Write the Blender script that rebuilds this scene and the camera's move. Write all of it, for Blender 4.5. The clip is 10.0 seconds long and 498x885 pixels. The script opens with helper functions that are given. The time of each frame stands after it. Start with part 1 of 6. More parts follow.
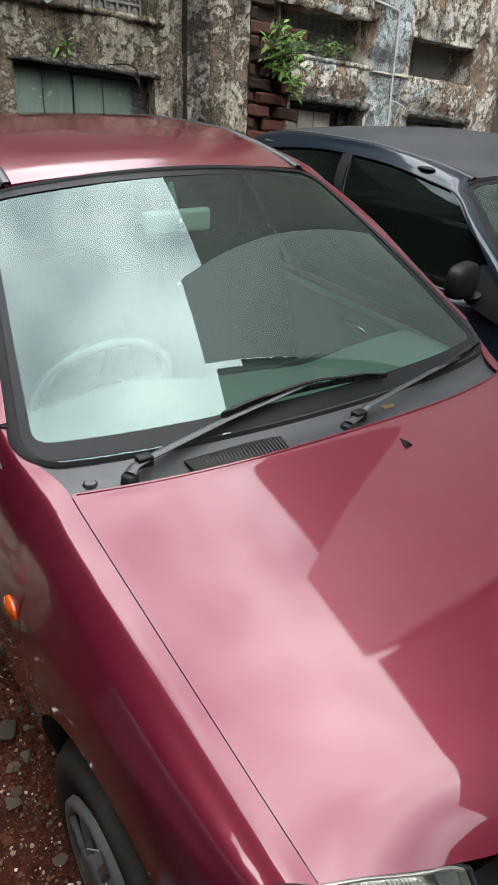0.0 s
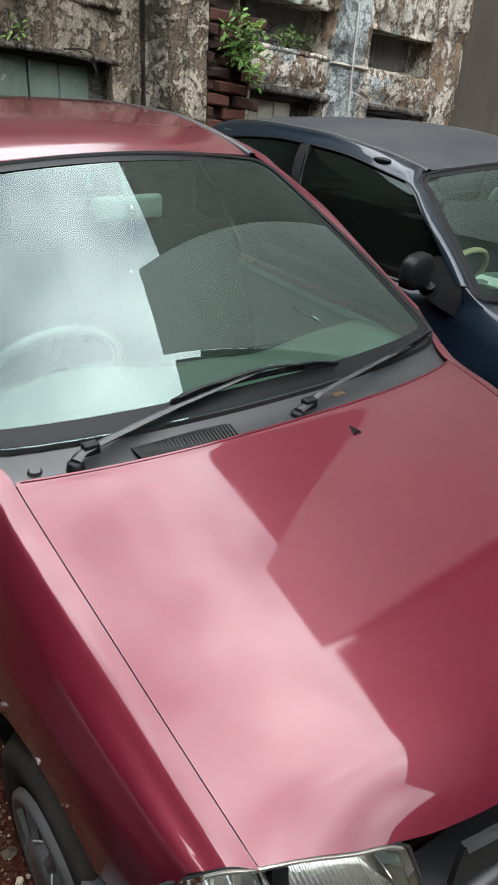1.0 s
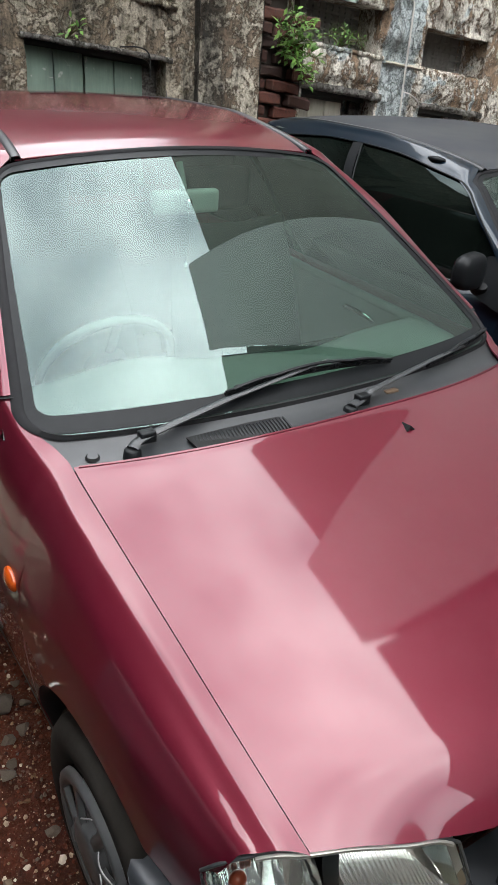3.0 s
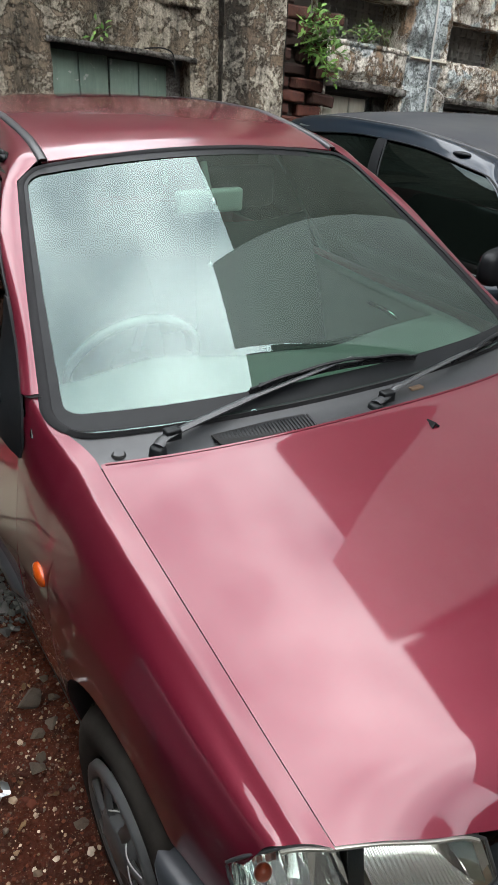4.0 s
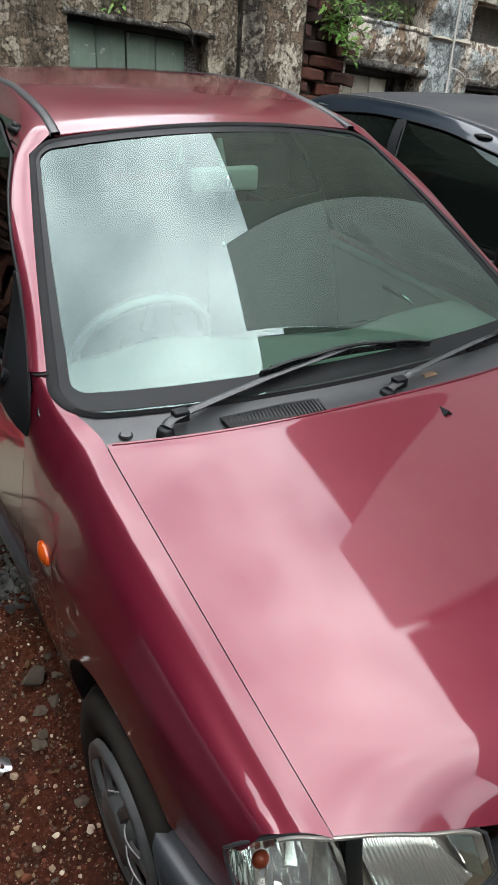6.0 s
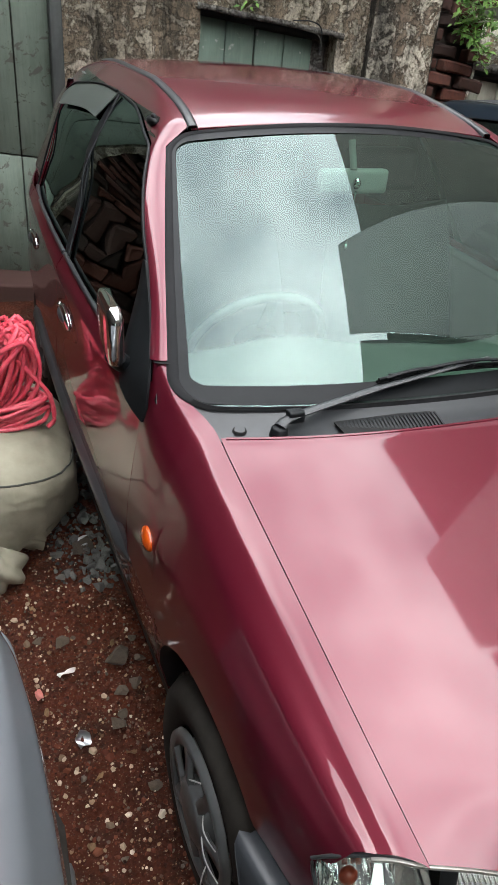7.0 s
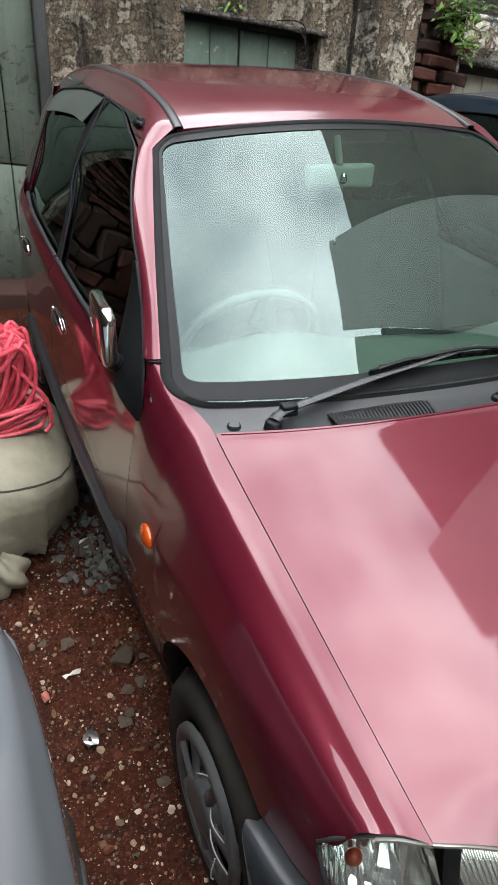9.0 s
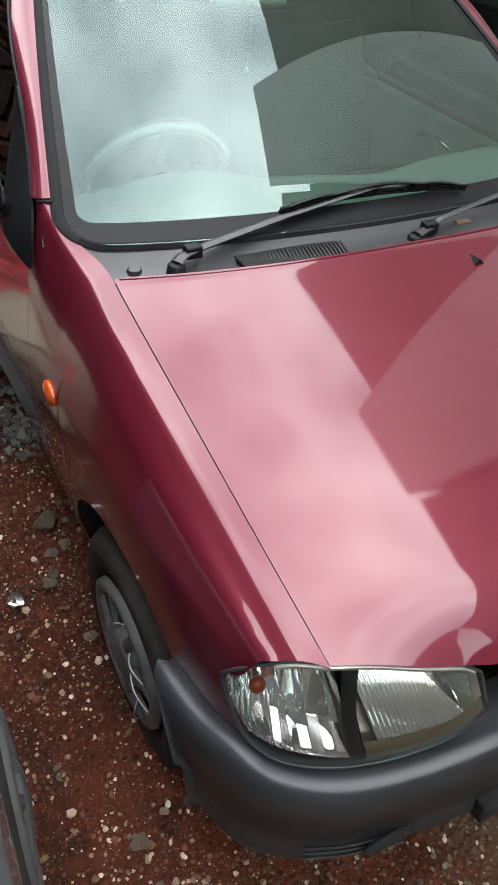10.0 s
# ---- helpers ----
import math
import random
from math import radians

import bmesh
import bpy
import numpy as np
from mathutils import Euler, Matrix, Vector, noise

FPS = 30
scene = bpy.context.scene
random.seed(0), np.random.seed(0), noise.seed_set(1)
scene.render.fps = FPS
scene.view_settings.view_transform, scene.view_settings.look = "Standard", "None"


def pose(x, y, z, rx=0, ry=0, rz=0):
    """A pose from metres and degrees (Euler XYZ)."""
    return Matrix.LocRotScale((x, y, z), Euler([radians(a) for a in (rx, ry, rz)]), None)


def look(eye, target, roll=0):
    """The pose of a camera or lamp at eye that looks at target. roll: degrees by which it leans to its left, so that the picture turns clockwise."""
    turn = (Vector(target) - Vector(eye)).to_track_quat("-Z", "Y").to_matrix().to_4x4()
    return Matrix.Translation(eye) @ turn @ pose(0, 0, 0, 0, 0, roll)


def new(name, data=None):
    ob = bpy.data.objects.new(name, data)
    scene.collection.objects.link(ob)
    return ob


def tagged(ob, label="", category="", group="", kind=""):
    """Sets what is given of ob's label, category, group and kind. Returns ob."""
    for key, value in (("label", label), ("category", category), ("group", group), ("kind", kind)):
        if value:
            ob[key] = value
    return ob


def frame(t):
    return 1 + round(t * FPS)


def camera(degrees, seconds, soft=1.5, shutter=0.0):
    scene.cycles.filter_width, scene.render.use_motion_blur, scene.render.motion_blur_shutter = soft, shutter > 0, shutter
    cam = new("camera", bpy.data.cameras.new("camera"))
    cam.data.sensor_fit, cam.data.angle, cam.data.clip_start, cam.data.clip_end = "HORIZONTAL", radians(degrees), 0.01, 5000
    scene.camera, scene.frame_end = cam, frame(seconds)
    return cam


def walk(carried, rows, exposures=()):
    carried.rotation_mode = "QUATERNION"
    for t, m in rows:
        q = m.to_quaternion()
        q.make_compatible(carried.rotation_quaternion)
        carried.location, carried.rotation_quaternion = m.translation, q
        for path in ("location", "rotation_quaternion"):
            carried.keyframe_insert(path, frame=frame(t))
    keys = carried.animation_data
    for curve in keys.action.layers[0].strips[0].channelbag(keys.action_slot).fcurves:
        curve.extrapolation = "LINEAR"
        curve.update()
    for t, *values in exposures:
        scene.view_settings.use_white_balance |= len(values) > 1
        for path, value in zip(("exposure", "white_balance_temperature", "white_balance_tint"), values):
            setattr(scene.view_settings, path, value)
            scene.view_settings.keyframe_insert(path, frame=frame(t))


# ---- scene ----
cam = camera(38.5, 10.0, soft=1.1)
PATH = [
    (0, (-0.934, -0.101, 1.715), (-0.016, 1.385, 0.741), 2.6),
    (0.5, (-0.925, -0.097, 1.71), (0.019, 1.372, 0.735), 4.3),
    (1, (-0.903, -0.121, 1.704), (0.092, 1.306, 0.717), 4.0),
    (1.5, (-0.914, -0.128, 1.706), (0.082, 1.316, 0.745), 4.5),
    (2, (-0.946, -0.123, 1.706), (-0.093, 1.433, 0.783), 3.7),
    (2.5, (-0.944, -0.115, 1.696), (-0.033, 1.379, 0.727), 4.2),
    (3.8, (-0.944, -0.12, 1.69), (-0.068, 1.366, 0.678), 3.0),
    (4, (-0.947, -0.124, 1.693), (-0.099, 1.387, 0.694), 2.8),
    (4.5, (-0.96, -0.116, 1.694), (-0.153, 1.419, 0.697), 3.3),
    (5, (-0.951, -0.118, 1.695), (-0.114, 1.406, 0.706), 3.1),
    (5.2, (-0.944, -0.119, 1.694), (-0.084, 1.39, 0.703), 3.4),
    (6.3, (-0.936, -0.094, 1.681), (-0.185, 1.425, 0.62), 4.1),
    (6.5, (-0.974, -0.08, 1.68), (-0.313, 1.484, 0.622), 5.6),
    (7, (-0.997, -0.072, 1.678), (-0.383, 1.51, 0.62), 5.6),
    (7.5, (-0.981, -0.077, 1.679), (-0.31, 1.486, 0.628), 4.8),
    (8, (-0.976, -0.081, 1.677), (-0.316, 1.483, 0.62), 3.4),
    (8.5, (-0.972, -0.081, 1.676), (-0.301, 1.482, 0.626), 3.3),
    (9, (-0.993, -0.095, 1.674), (-0.379, 1.49, 0.62), 3.6),
    (9.5, (-0.988, -0.095, 1.642), (-0.353, 1.401, 0.476), 4.6),
    (10, (-0.919, -0.108, 1.602), (-0.218, 1.219, 0.281), 5.7),
]
walk(cam, [(t, look(eye, target, roll)) for t, eye, target, roll in PATH])

# ------------------------------------------------------------------ light
world = bpy.data.worlds.new("overcast_sky")
scene.world = world
world.use_nodes = True
wn, wl = world.node_tree.nodes, world.node_tree.links
wbg = wn["Background"]
sky = wn.new("ShaderNodeTexSky")
sky.sky_type = 'NISHITA'
sky.sun_disc = False
sky.sun_elevation, sky.sun_rotation = radians(62), radians(235)
sky.air_density, sky.dust_density, sky.ozone_density = 1.0, 4.0, 1.0
# broken bright cloud over the sky
wtc = wn.new("ShaderNodeTexCoord")
wno = wn.new("ShaderNodeTexNoise")
wno.inputs["Scale"].default_value, wno.inputs["Detail"].default_value = 2.6, 5
wra = wn.new("ShaderNodeValToRGB")
wra.color_ramp.elements[0].position, wra.color_ramp.elements[0].color = 0.30, (28, 30.5, 34, 1)
wra.color_ramp.elements[1].position, wra.color_ramp.elements[1].color = 0.68, (108, 109, 110, 1)
wmx = wn.new("ShaderNodeMix")
wmx.data_type = 'RGBA'
wmx.inputs["Factor"].default_value = 0.85
wl.new(wtc.outputs["Generated"], wno.inputs["Vector"])
wl.new(wno.outputs["Fac"], wra.inputs["Fac"])
wl.new(sky.outputs["Color"], wmx.inputs["A"])
wl.new(wra.outputs["Color"], wmx.inputs["B"])
# an overcast sky is brighter overhead than at the horizon
wsp = wn.new("ShaderNodeSeparateXYZ")
wmr = wn.new("ShaderNodeMapRange")
wmr.inputs["To Min"].default_value, wmr.inputs["To Max"].default_value = 0.58, 1.10
wvm = wn.new("ShaderNodeVectorMath")
wvm.operation = 'SCALE'
wl.new(wtc.outputs["Generated"], wsp.inputs[0])
wl.new(wsp.outputs["Z"], wmr.inputs["Value"])
wl.new(wmx.outputs["Result"], wvm.inputs[0])
wl.new(wmr.outputs[0], wvm.inputs["Scale"])
wl.new(wvm.outputs[0], wbg.inputs["Color"])
wbg.inputs["Strength"].default_value = 0.116

sun_data = bpy.data.lights.new("sun", 'SUN')
sun_data.energy, sun_data.angle, sun_data.color = 0.8, radians(30), (1.0, 0.97, 0.92)
sun = new("sun", sun_data)
sun.matrix_world = look((-6, -4, 12), (0, 1, 0))


# ------------------------------------------------------------------ materials
def mat(name, color, rough=0.5, metal=0.0, coat=0.0, spec=0.5):
    m = bpy.data.materials.new(name)
    m.use_nodes = True
    b = m.node_tree.nodes["Principled BSDF"]
    b.inputs["Base Color"].default_value = (*color, 1)
    b.inputs["Roughness"].default_value = rough
    b.inputs["Metallic"].default_value = metal
    b.inputs["Coat Weight"].default_value = coat
    b.inputs["Specular IOR Level"].default_value = spec
    return m


class Nodes:
    """Small shorthand for building a node material."""

    def __init__(self, m):
        self.t = m.node_tree
        self.b = self.t.nodes["Principled BSDF"]
        self.co = self.t.nodes.new("ShaderNodeTexCoord").outputs["Object"]

    def link(self, a, b):
        self.t.links.new(a, b)

    def noise(self, scale, detail=4, rough=0.6, dist=0.0, vec=None):
        n = self.t.nodes.new("ShaderNodeTexNoise")
        n.inputs["Scale"].default_value, n.inputs["Detail"].default_value = scale, detail
        n.inputs["Roughness"].default_value, n.inputs["Distortion"].default_value = rough, dist
        self.link(vec or self.co, n.inputs["Vector"])
        return n.outputs["Fac"]

    def voronoi(self, scale, feature='F1', out="Distance", rnd=1.0, vec=None):
        n = self.t.nodes.new("ShaderNodeTexVoronoi")
        n.feature = feature
        n.inputs["Scale"].default_value, n.inputs["Randomness"].default_value = scale, rnd
        self.link(vec or self.co, n.inputs["Vector"])
        return n.outputs[out]

    def scaled(self, x, y, z):
        n = self.t.nodes.new("ShaderNodeMapping")
        n.inputs["Scale"].default_value = (x, y, z)
        self.link(self.co, n.inputs["Vector"])
        return n.outputs["Vector"]

    def ramp(self, fac, *stops):
        n = self.t.nodes.new("ShaderNodeValToRGB")
        e = n.color_ramp.elements
        while len(e) < len(stops):
            e.new(0.5)
        for k, (p, c) in zip(e, stops):
            k.position = p
            k.color = (*c, 1) if isinstance(c, tuple) else (c, c, c, 1)
        self.link(fac, n.inputs["Fac"])
        return n.outputs["Color"]

    def mix(self, fac, a, b, blend='MIX'):
        n = self.t.nodes.new("ShaderNodeMix")
        n.data_type, n.blend_type = 'RGBA', blend
        for key, v in (("Factor", fac), ("A", a), ("B", b)):
            if isinstance(v, (int, float)):
                n.inputs[key].default_value = v if key == "Factor" else (v, v, v, 1)
            elif isinstance(v, tuple):
                n.inputs[key].default_value = (*v, 1)
            else:
                self.link(v, n.inputs[key])
        return n.outputs["Result"]

    def math(self, op, a, b=0.0):
        k = self.t.nodes.new("ShaderNodeMath")
        k.operation = op
        for i, v in enumerate((a, b)):
            if isinstance(v, (int, float)):
                k.inputs[i].default_value = v
            else:
                self.link(v, k.inputs[i])
        return k.outputs[0]

    def random(self):
        return self.t.nodes.new("ShaderNodeObjectInfo").outputs["Random"]

    def island(self):
        return self.t.nodes.new("ShaderNodeNewGeometry").outputs["Random Per Island"]

    def bump(self, height, strength=0.5, dist=0.01):
        n = self.t.nodes.new("ShaderNodeBump")
        n.inputs["Strength"].default_value, n.inputs["Distance"].default_value = strength, dist
        self.link(height, n.inputs["Height"])
        self.link(n.outputs["Normal"], self.b.inputs["Normal"])

    def set(self, key, v):
        self.link(v, self.b.inputs[key])


def car_paint(name, deep, light, metal=0.2, gloss=(0.02, 0.09), dusty=0.45):
    m = mat(name, deep, 0.34, metal, 1.0, 0.12)
    m.node_tree.nodes["Principled BSDF"].inputs["Coat Roughness"].default_value = 0.035
    n = Nodes(m)
    dust_veil = n.noise(2.2, 6, 0.65)
    n.set("Base Color", n.mix(n.ramp(dust_veil, (0.45, 0.0), (0.74, dusty)), deep, light))
    n.set("Coat Roughness", n.ramp(n.noise(5, 5, 0.7), (0.35, gloss[0]), (0.75, gloss[1])))
    return m


RED = car_paint("maroon_paint", (0.106, 0.0074, 0.0185), (0.122, 0.020, 0.031), 0.36)
ROOF_RED = car_paint("dusty_maroon_roof_paint", (0.110, 0.0075, 0.0175), (0.150, 0.045, 0.050), 0.30, (0.05, 0.20), 0.8)
BLUE = car_paint("faded_navy_paint", (0.004, 0.011, 0.020), (0.009, 0.017, 0.026))
BLUE.node_tree.nodes["Principled BSDF"].inputs["Coat Weight"].default_value = 0.7
BLUE.node_tree.nodes["Principled BSDF"].inputs["Specular IOR Level"].default_value = 0.15
GREY = car_paint("grey_paint", (0.15, 0.165, 0.178), (0.18, 0.195, 0.205))


def plastic(name, c, rough, var=0.5, spec=0.22, grain=True):
    m = mat(name, c, rough, spec=spec)
    n = Nodes(m)
    k = n.ramp(n.noise(6, 6, 0.7), (0.35, 0.0), (0.75, var))
    n.set("Base Color", n.mix(k, c, tuple(min(1, v * 1.8 + 0.005) for v in c)))
    if grain:
        n.bump(n.noise(900, 2), 0.12, 0.0006)
    return m


BLACK = plastic("black_plastic", (0.007, 0.008, 0.009), 0.42, 0.5, 0.15)
TRIM = plastic("grey_black_trim", (0.026, 0.028, 0.030), 0.36, 0.6, 0.42)
RUBBER = plastic("rubber", (0.012, 0.012, 0.013), 0.7, 0.5, 0.12)
TYRE = plastic("tyre_rubber", (0.026, 0.023, 0.020), 0.9, 0.9, 0.10)
# near-black that puts the shade of gaps and recesses into the colour
GAP_SHADE = mat("painted_gap_shade", (0.004, 0.004, 0.004), 0.9)
CHROME = mat("chrome", (0.78, 0.78, 0.78), 0.08, 1.0)
CAP_DARK = plastic("dark_grey_hubcap", (0.060, 0.062, 0.062), 0.35, 0.6, 0.4)
HUBCAP = plastic("hubcap_silver", (0.27, 0.275, 0.28), 0.4, 0.2)
BUMPER = plastic("bumper_plastic", (0.020, 0.022, 0.025), 0.36, 0.6, 0.42)
HUBCAP.node_tree.nodes["Principled BSDF"].inputs["Metallic"].default_value = 0.2
DASH = plastic("grey_dash_plastic", (0.15, 0.175, 0.16), 0.6, 0.2, 0.22, False)
SEAT = plastic("dark_seat_cloth", (0.022, 0.026, 0.026), 0.9, 0.15, 0.1, False)
AMBER = mat("amber_lens", (0.48, 0.065, 0.004), 0.2, 0, 0.6)
REFLECT = mat("lamp_reflector", (0.95, 0.95, 0.94), 0.08, 0.95)


def glass(name, tint, rough=0.0, ior=1.5, dust_veil=0.0):
    """Thin glass: clear tint, mirror gloss by angle, and a greenish film of dirt and painted-in haze."""
    m = bpy.data.materials.new(name)
    m.use_nodes = True
    t = m.node_tree
    t.nodes.remove(t.nodes["Principled BSDF"])
    tr = t.nodes.new("ShaderNodeBsdfTransparent")
    tr.inputs["Color"].default_value = (*tint, 1)
    gl = t.nodes.new("ShaderNodeBsdfGlossy")
    gl.inputs["Roughness"].default_value = rough
    gl.inputs["Color"].default_value = (0.82, 1.0, 0.97, 1)
    fr = t.nodes.new("ShaderNodeFresnel")
    fr.inputs["IOR"].default_value = ior
    mx = t.nodes.new("ShaderNodeMixShader")
    t.links.new(fr.outputs[0], mx.inputs[0])
    body = tr.outputs[0]
    # diffuse film: some dirt, and the pale haze of reflections put in as colour
    if dust_veil:
        df = t.nodes.new("ShaderNodeBsdfDiffuse")
        df.inputs["Color"].default_value = (0.34, 0.50, 0.42, 1)
        co = t.nodes.new("ShaderNodeTexCoord")
        no = t.nodes.new("ShaderNodeTexNoise")
        no.inputs["Scale"].default_value, no.inputs["Detail"].default_value = 3.5, 7
        ra = t.nodes.new("ShaderNodeMapRange")
        ra.inputs["From Min"].default_value, ra.inputs["From Max"].default_value = 0.3, 0.75
        ra.inputs["To Min"].default_value, ra.inputs["To Max"].default_value = dust_veil * 0.6, dust_veil * 1.5
        m2 = t.nodes.new("ShaderNodeMixShader")
        t.links.new(co.outputs["Object"], no.inputs["Vector"])
        t.links.new(no.outputs["Fac"], ra.inputs["Value"])
        t.links.new(ra.outputs[0], m2.inputs[0])
        t.links.new(tr.outputs[0], m2.inputs[1])
        t.links.new(df.outputs[0], m2.inputs[2])
        body = m2.outputs[0]
    t.links.new(body, mx.inputs[1])
    t.links.new(gl.outputs[0], mx.inputs[2])
    t.links.new(mx.outputs[0], t.nodes["Material Output"].inputs["Surface"])
    return m


WINDSCREEN = glass("green_windscreen_glass", (0.50, 0.66, 0.58), 0.0, 1.68, 0.022)
SIDE_GLASS = glass("smoked_side_glass", (0.11, 0.125, 0.115), 0.0, 1.5)
FILM = glass("black_film_glass", (0.020, 0.020, 0.022), 0.0, 1.34, 0.010)
LENS = glass("lamp_lens", (0.93, 0.93, 0.90), 0.0, 1.5)
VISOR = mat("smoked_visor", (0.060, 0.068, 0.062), 0.28)


# ------------------------------------------------------------------ mesh helpers
def part(name, bm, material, parent=None, label="", smooth=True):
    """One mesh object from a bmesh, under a thing or a part."""
    me = bpy.data.meshes.new(name)
    bmesh.ops.recalc_face_normals(bm, faces=bm.faces)
    for fc in bm.faces:
        fc.smooth = smooth
    bm.to_mesh(me)
    bm.free()
    me.set_sharp_from_angle(angle=radians(72))
    me.materials.append(material)
    ob = new(name, me)
    if parent:
        ob.parent = parent
    if label:
        ob["label"] = label
    return ob


def thing(name, label, category, m=None, group="", kind=""):
    ob = new(name)
    ob.empty_display_size = 0.1
    if m is not None:
        ob.matrix_world = m
    return tagged(ob, label, category, group, kind)


def sheet(rows, thick=0.0, flip=False, close=False):
    """A grid of points as quads; thick gives it a body behind its face."""
    bm = bmesh.new()
    vs = [[bm.verts.new(p) for p in r] for r in rows]
    nr, nc = len(vs), len(vs[0])
    for i in range(nr - 1):
        for j in range(nc if close else nc - 1):
            q = [vs[i][j], vs[i][(j + 1) % nc], vs[i + 1][(j + 1) % nc], vs[i + 1][j]]
            if len(set(q)) == 4:
                try:
                    bm.faces.new(q[::-1] if flip else q)
                except ValueError:
                    pass
    bmesh.ops.remove_doubles(bm, verts=bm.verts, dist=1e-5)
    if thick:
        bmesh.ops.recalc_face_normals(bm, faces=bm.faces)
        bmesh.ops.solidify(bm, geom=bm.faces[:], thickness=thick)
    return bm


def box(x0, x1, y0, y1, z0, z1, bevel=0.0, seg=2):
    bm = bmesh.new()
    bmesh.ops.create_cube(bm, size=1)
    for v in bm.verts:
        v.co = Vector(((x0 + x1) / 2 + v.co.x * (x1 - x0), (y0 + y1) / 2 + v.co.y * (y1 - y0), (z0 + z1) / 2 + v.co.z * (z1 - z0)))
    if bevel:
        bmesh.ops.bevel(bm, geom=bm.edges[:], offset=bevel, segments=seg, affect='EDGES', profile=0.7)
    return bm


def join(*bms):
    out = bmesh.new()
    for b in bms:
        me = bpy.data.meshes.new("tmp")
        b.to_mesh(me)
        b.free()
        out.from_mesh(me)
        bpy.data.meshes.remove(me)
    return out


def spline(pts, n):
    """n points along a Catmull-Rom curve through pts."""
    p = [Vector(q) for q in pts]
    p = [2 * p[0] - p[1]] + p + [2 * p[-1] - p[-2]]
    out = []
    for k in range(n):
        s = k / (n - 1) * (len(p) - 3)
        i = min(int(s), len(p) - 4)
        t = s - i
        a, b, c, d = p[i:i + 4]
        out.append(0.5 * (2 * b + (c - a) * t + (2 * a - 5 * b + 4 * c - d) * t * t + (3 * b - a - 3 * c + d) * t ** 3))
    return out


def tube(pts, r, sides=8, n=None, squash=1.0, caps=True):
    """A round bar along a curve; r is one radius or one for each end."""
    c = spline(pts, n) if n else [Vector(p) for p in pts]
    rows = []
    up = Vector((0.13, 0.21, 0.97))
    for k, p in enumerate(c):
        d = (c[min(k + 1, len(c) - 1)] - c[max(k - 1, 0)]).normalized()
        a = d.cross(up).normalized()
        b = a.cross(d)
        rr = r if isinstance(r, (int, float)) else r[0] + (r[1] - r[0]) * k / (len(c) - 1)
        rows.append([p + rr * (math.cos(w) * a + squash * math.sin(w) * b) for w in (2 * math.pi * j / sides for j in range(sides))])
    bm = sheet(rows, close=True)
    if caps:
        bmesh.ops.holes_fill(bm, edges=bm.edges[:], sides=sides)
    return bm


def ring(profile, axis="x", n=40, centre=(0, 0, 0)):
    """A profile of (radius, along) turned round an axis."""
    rows = []
    for r, h in profile:
        row = []
        for k in range(n):
            w = 2 * math.pi * k / n
            u, v = r * math.cos(w), r * math.sin(w)
            p = {"x": (h, u, v), "y": (u, h, v), "z": (u, v, h)}[axis]
            row.append(Vector(p) + Vector(centre))
        rows.append(row)
    return sheet(rows, close=True)


def interp(table, y):
    """Smooth interpolation, without overshoot, in a table of (y, value, value...)."""
    if y <= table[0][0]:
        return table[0][1:]
    if y >= table[-1][0]:
        return table[-1][1:]
    i = next(k for k in range(len(table) - 1) if y <= table[k + 1][0])
    h = table[i + 1][0] - table[i][0]
    t = (y - table[i][0]) / h

    def slope(k, c):
        if k == 0 or k == len(table) - 1:
            j = min(k, len(table) - 2)
            return (table[j + 1][c] - table[j][c]) / (table[j + 1][0] - table[j][0])
        a = (table[k][c] - table[k - 1][c]) / (table[k][0] - table[k - 1][0])
        b = (table[k + 1][c] - table[k][c]) / (table[k + 1][0] - table[k][0])
        return 0.0 if a * b <= 0 else 2 * a * b / (a + b)
    out = []
    for c in range(1, len(table[i])):
        p, q = table[i][c], table[i + 1][c]
        out.append(p * (2 * t ** 3 - 3 * t * t + 1) + q * (3 * t * t - 2 * t ** 3) + h * (slope(i, c) * (t ** 3 - 2 * t * t + t) + slope(i + 1, c) * (t ** 3 - t * t)))
    return tuple(out)


def lerp(a, b, t):
    return a + (b - a) * t


# ------------------------------------------------------------------ small hatchback
# Local frame: y = 0 at the nose, y runs to the tail, x = 0 on the middle line.
WHEEL_Y, REAR_Y, WHEEL_R = 0.605, 2.93, 0.268
ARCH_R = 0.328

# top edge of the lower body: y, half width, height
WING_END = 1.138
WING_EDGE = [(0.86, 0.6340, 0.9185), (0.90, 0.6340, 0.9258), (0.954, 0.6335, 0.9362), (1.002, 0.6435, 0.9485), (1.035, 0.659, 0.960), (1.067, 0.673, 0.974), (1.108, 0.681, 0.997), (1.138, 0.682, 1.015)]
EDGE = [(1.138, 0.716, 0.972), (1.20, 0.728, 0.955), (1.30, 0.735, 0.945), (2.1, 0.752, 0.945), (2.9, 0.745, 0.965), (3.42, 0.64, 0.97)]
# the shoulder's crest behind the bonnet, and the crease along the front wing: y, half width, height
CREST = [(0.80, 0.684, 0.894), (0.88, 0.6825, 0.905), (0.96, 0.6830, 0.922), (1.00, 0.6875, 0.936), (1.04, 0.694, 0.952), (1.09, 0.704, 0.976), (1.138, 0.709, 1.004)]
CREASE = [(0.16, 0.672, 0.690), (0.22, 0.692, 0.704), (0.28, 0.709, 0.715), (0.33, 0.718, 0.722), (0.43, 0.732, 0.735), (0.55, 0.743, 0.740), (0.69, 0.753, 0.730), (0.85, 0.761, 0.712), (1.138, 0.771, 0.700)]
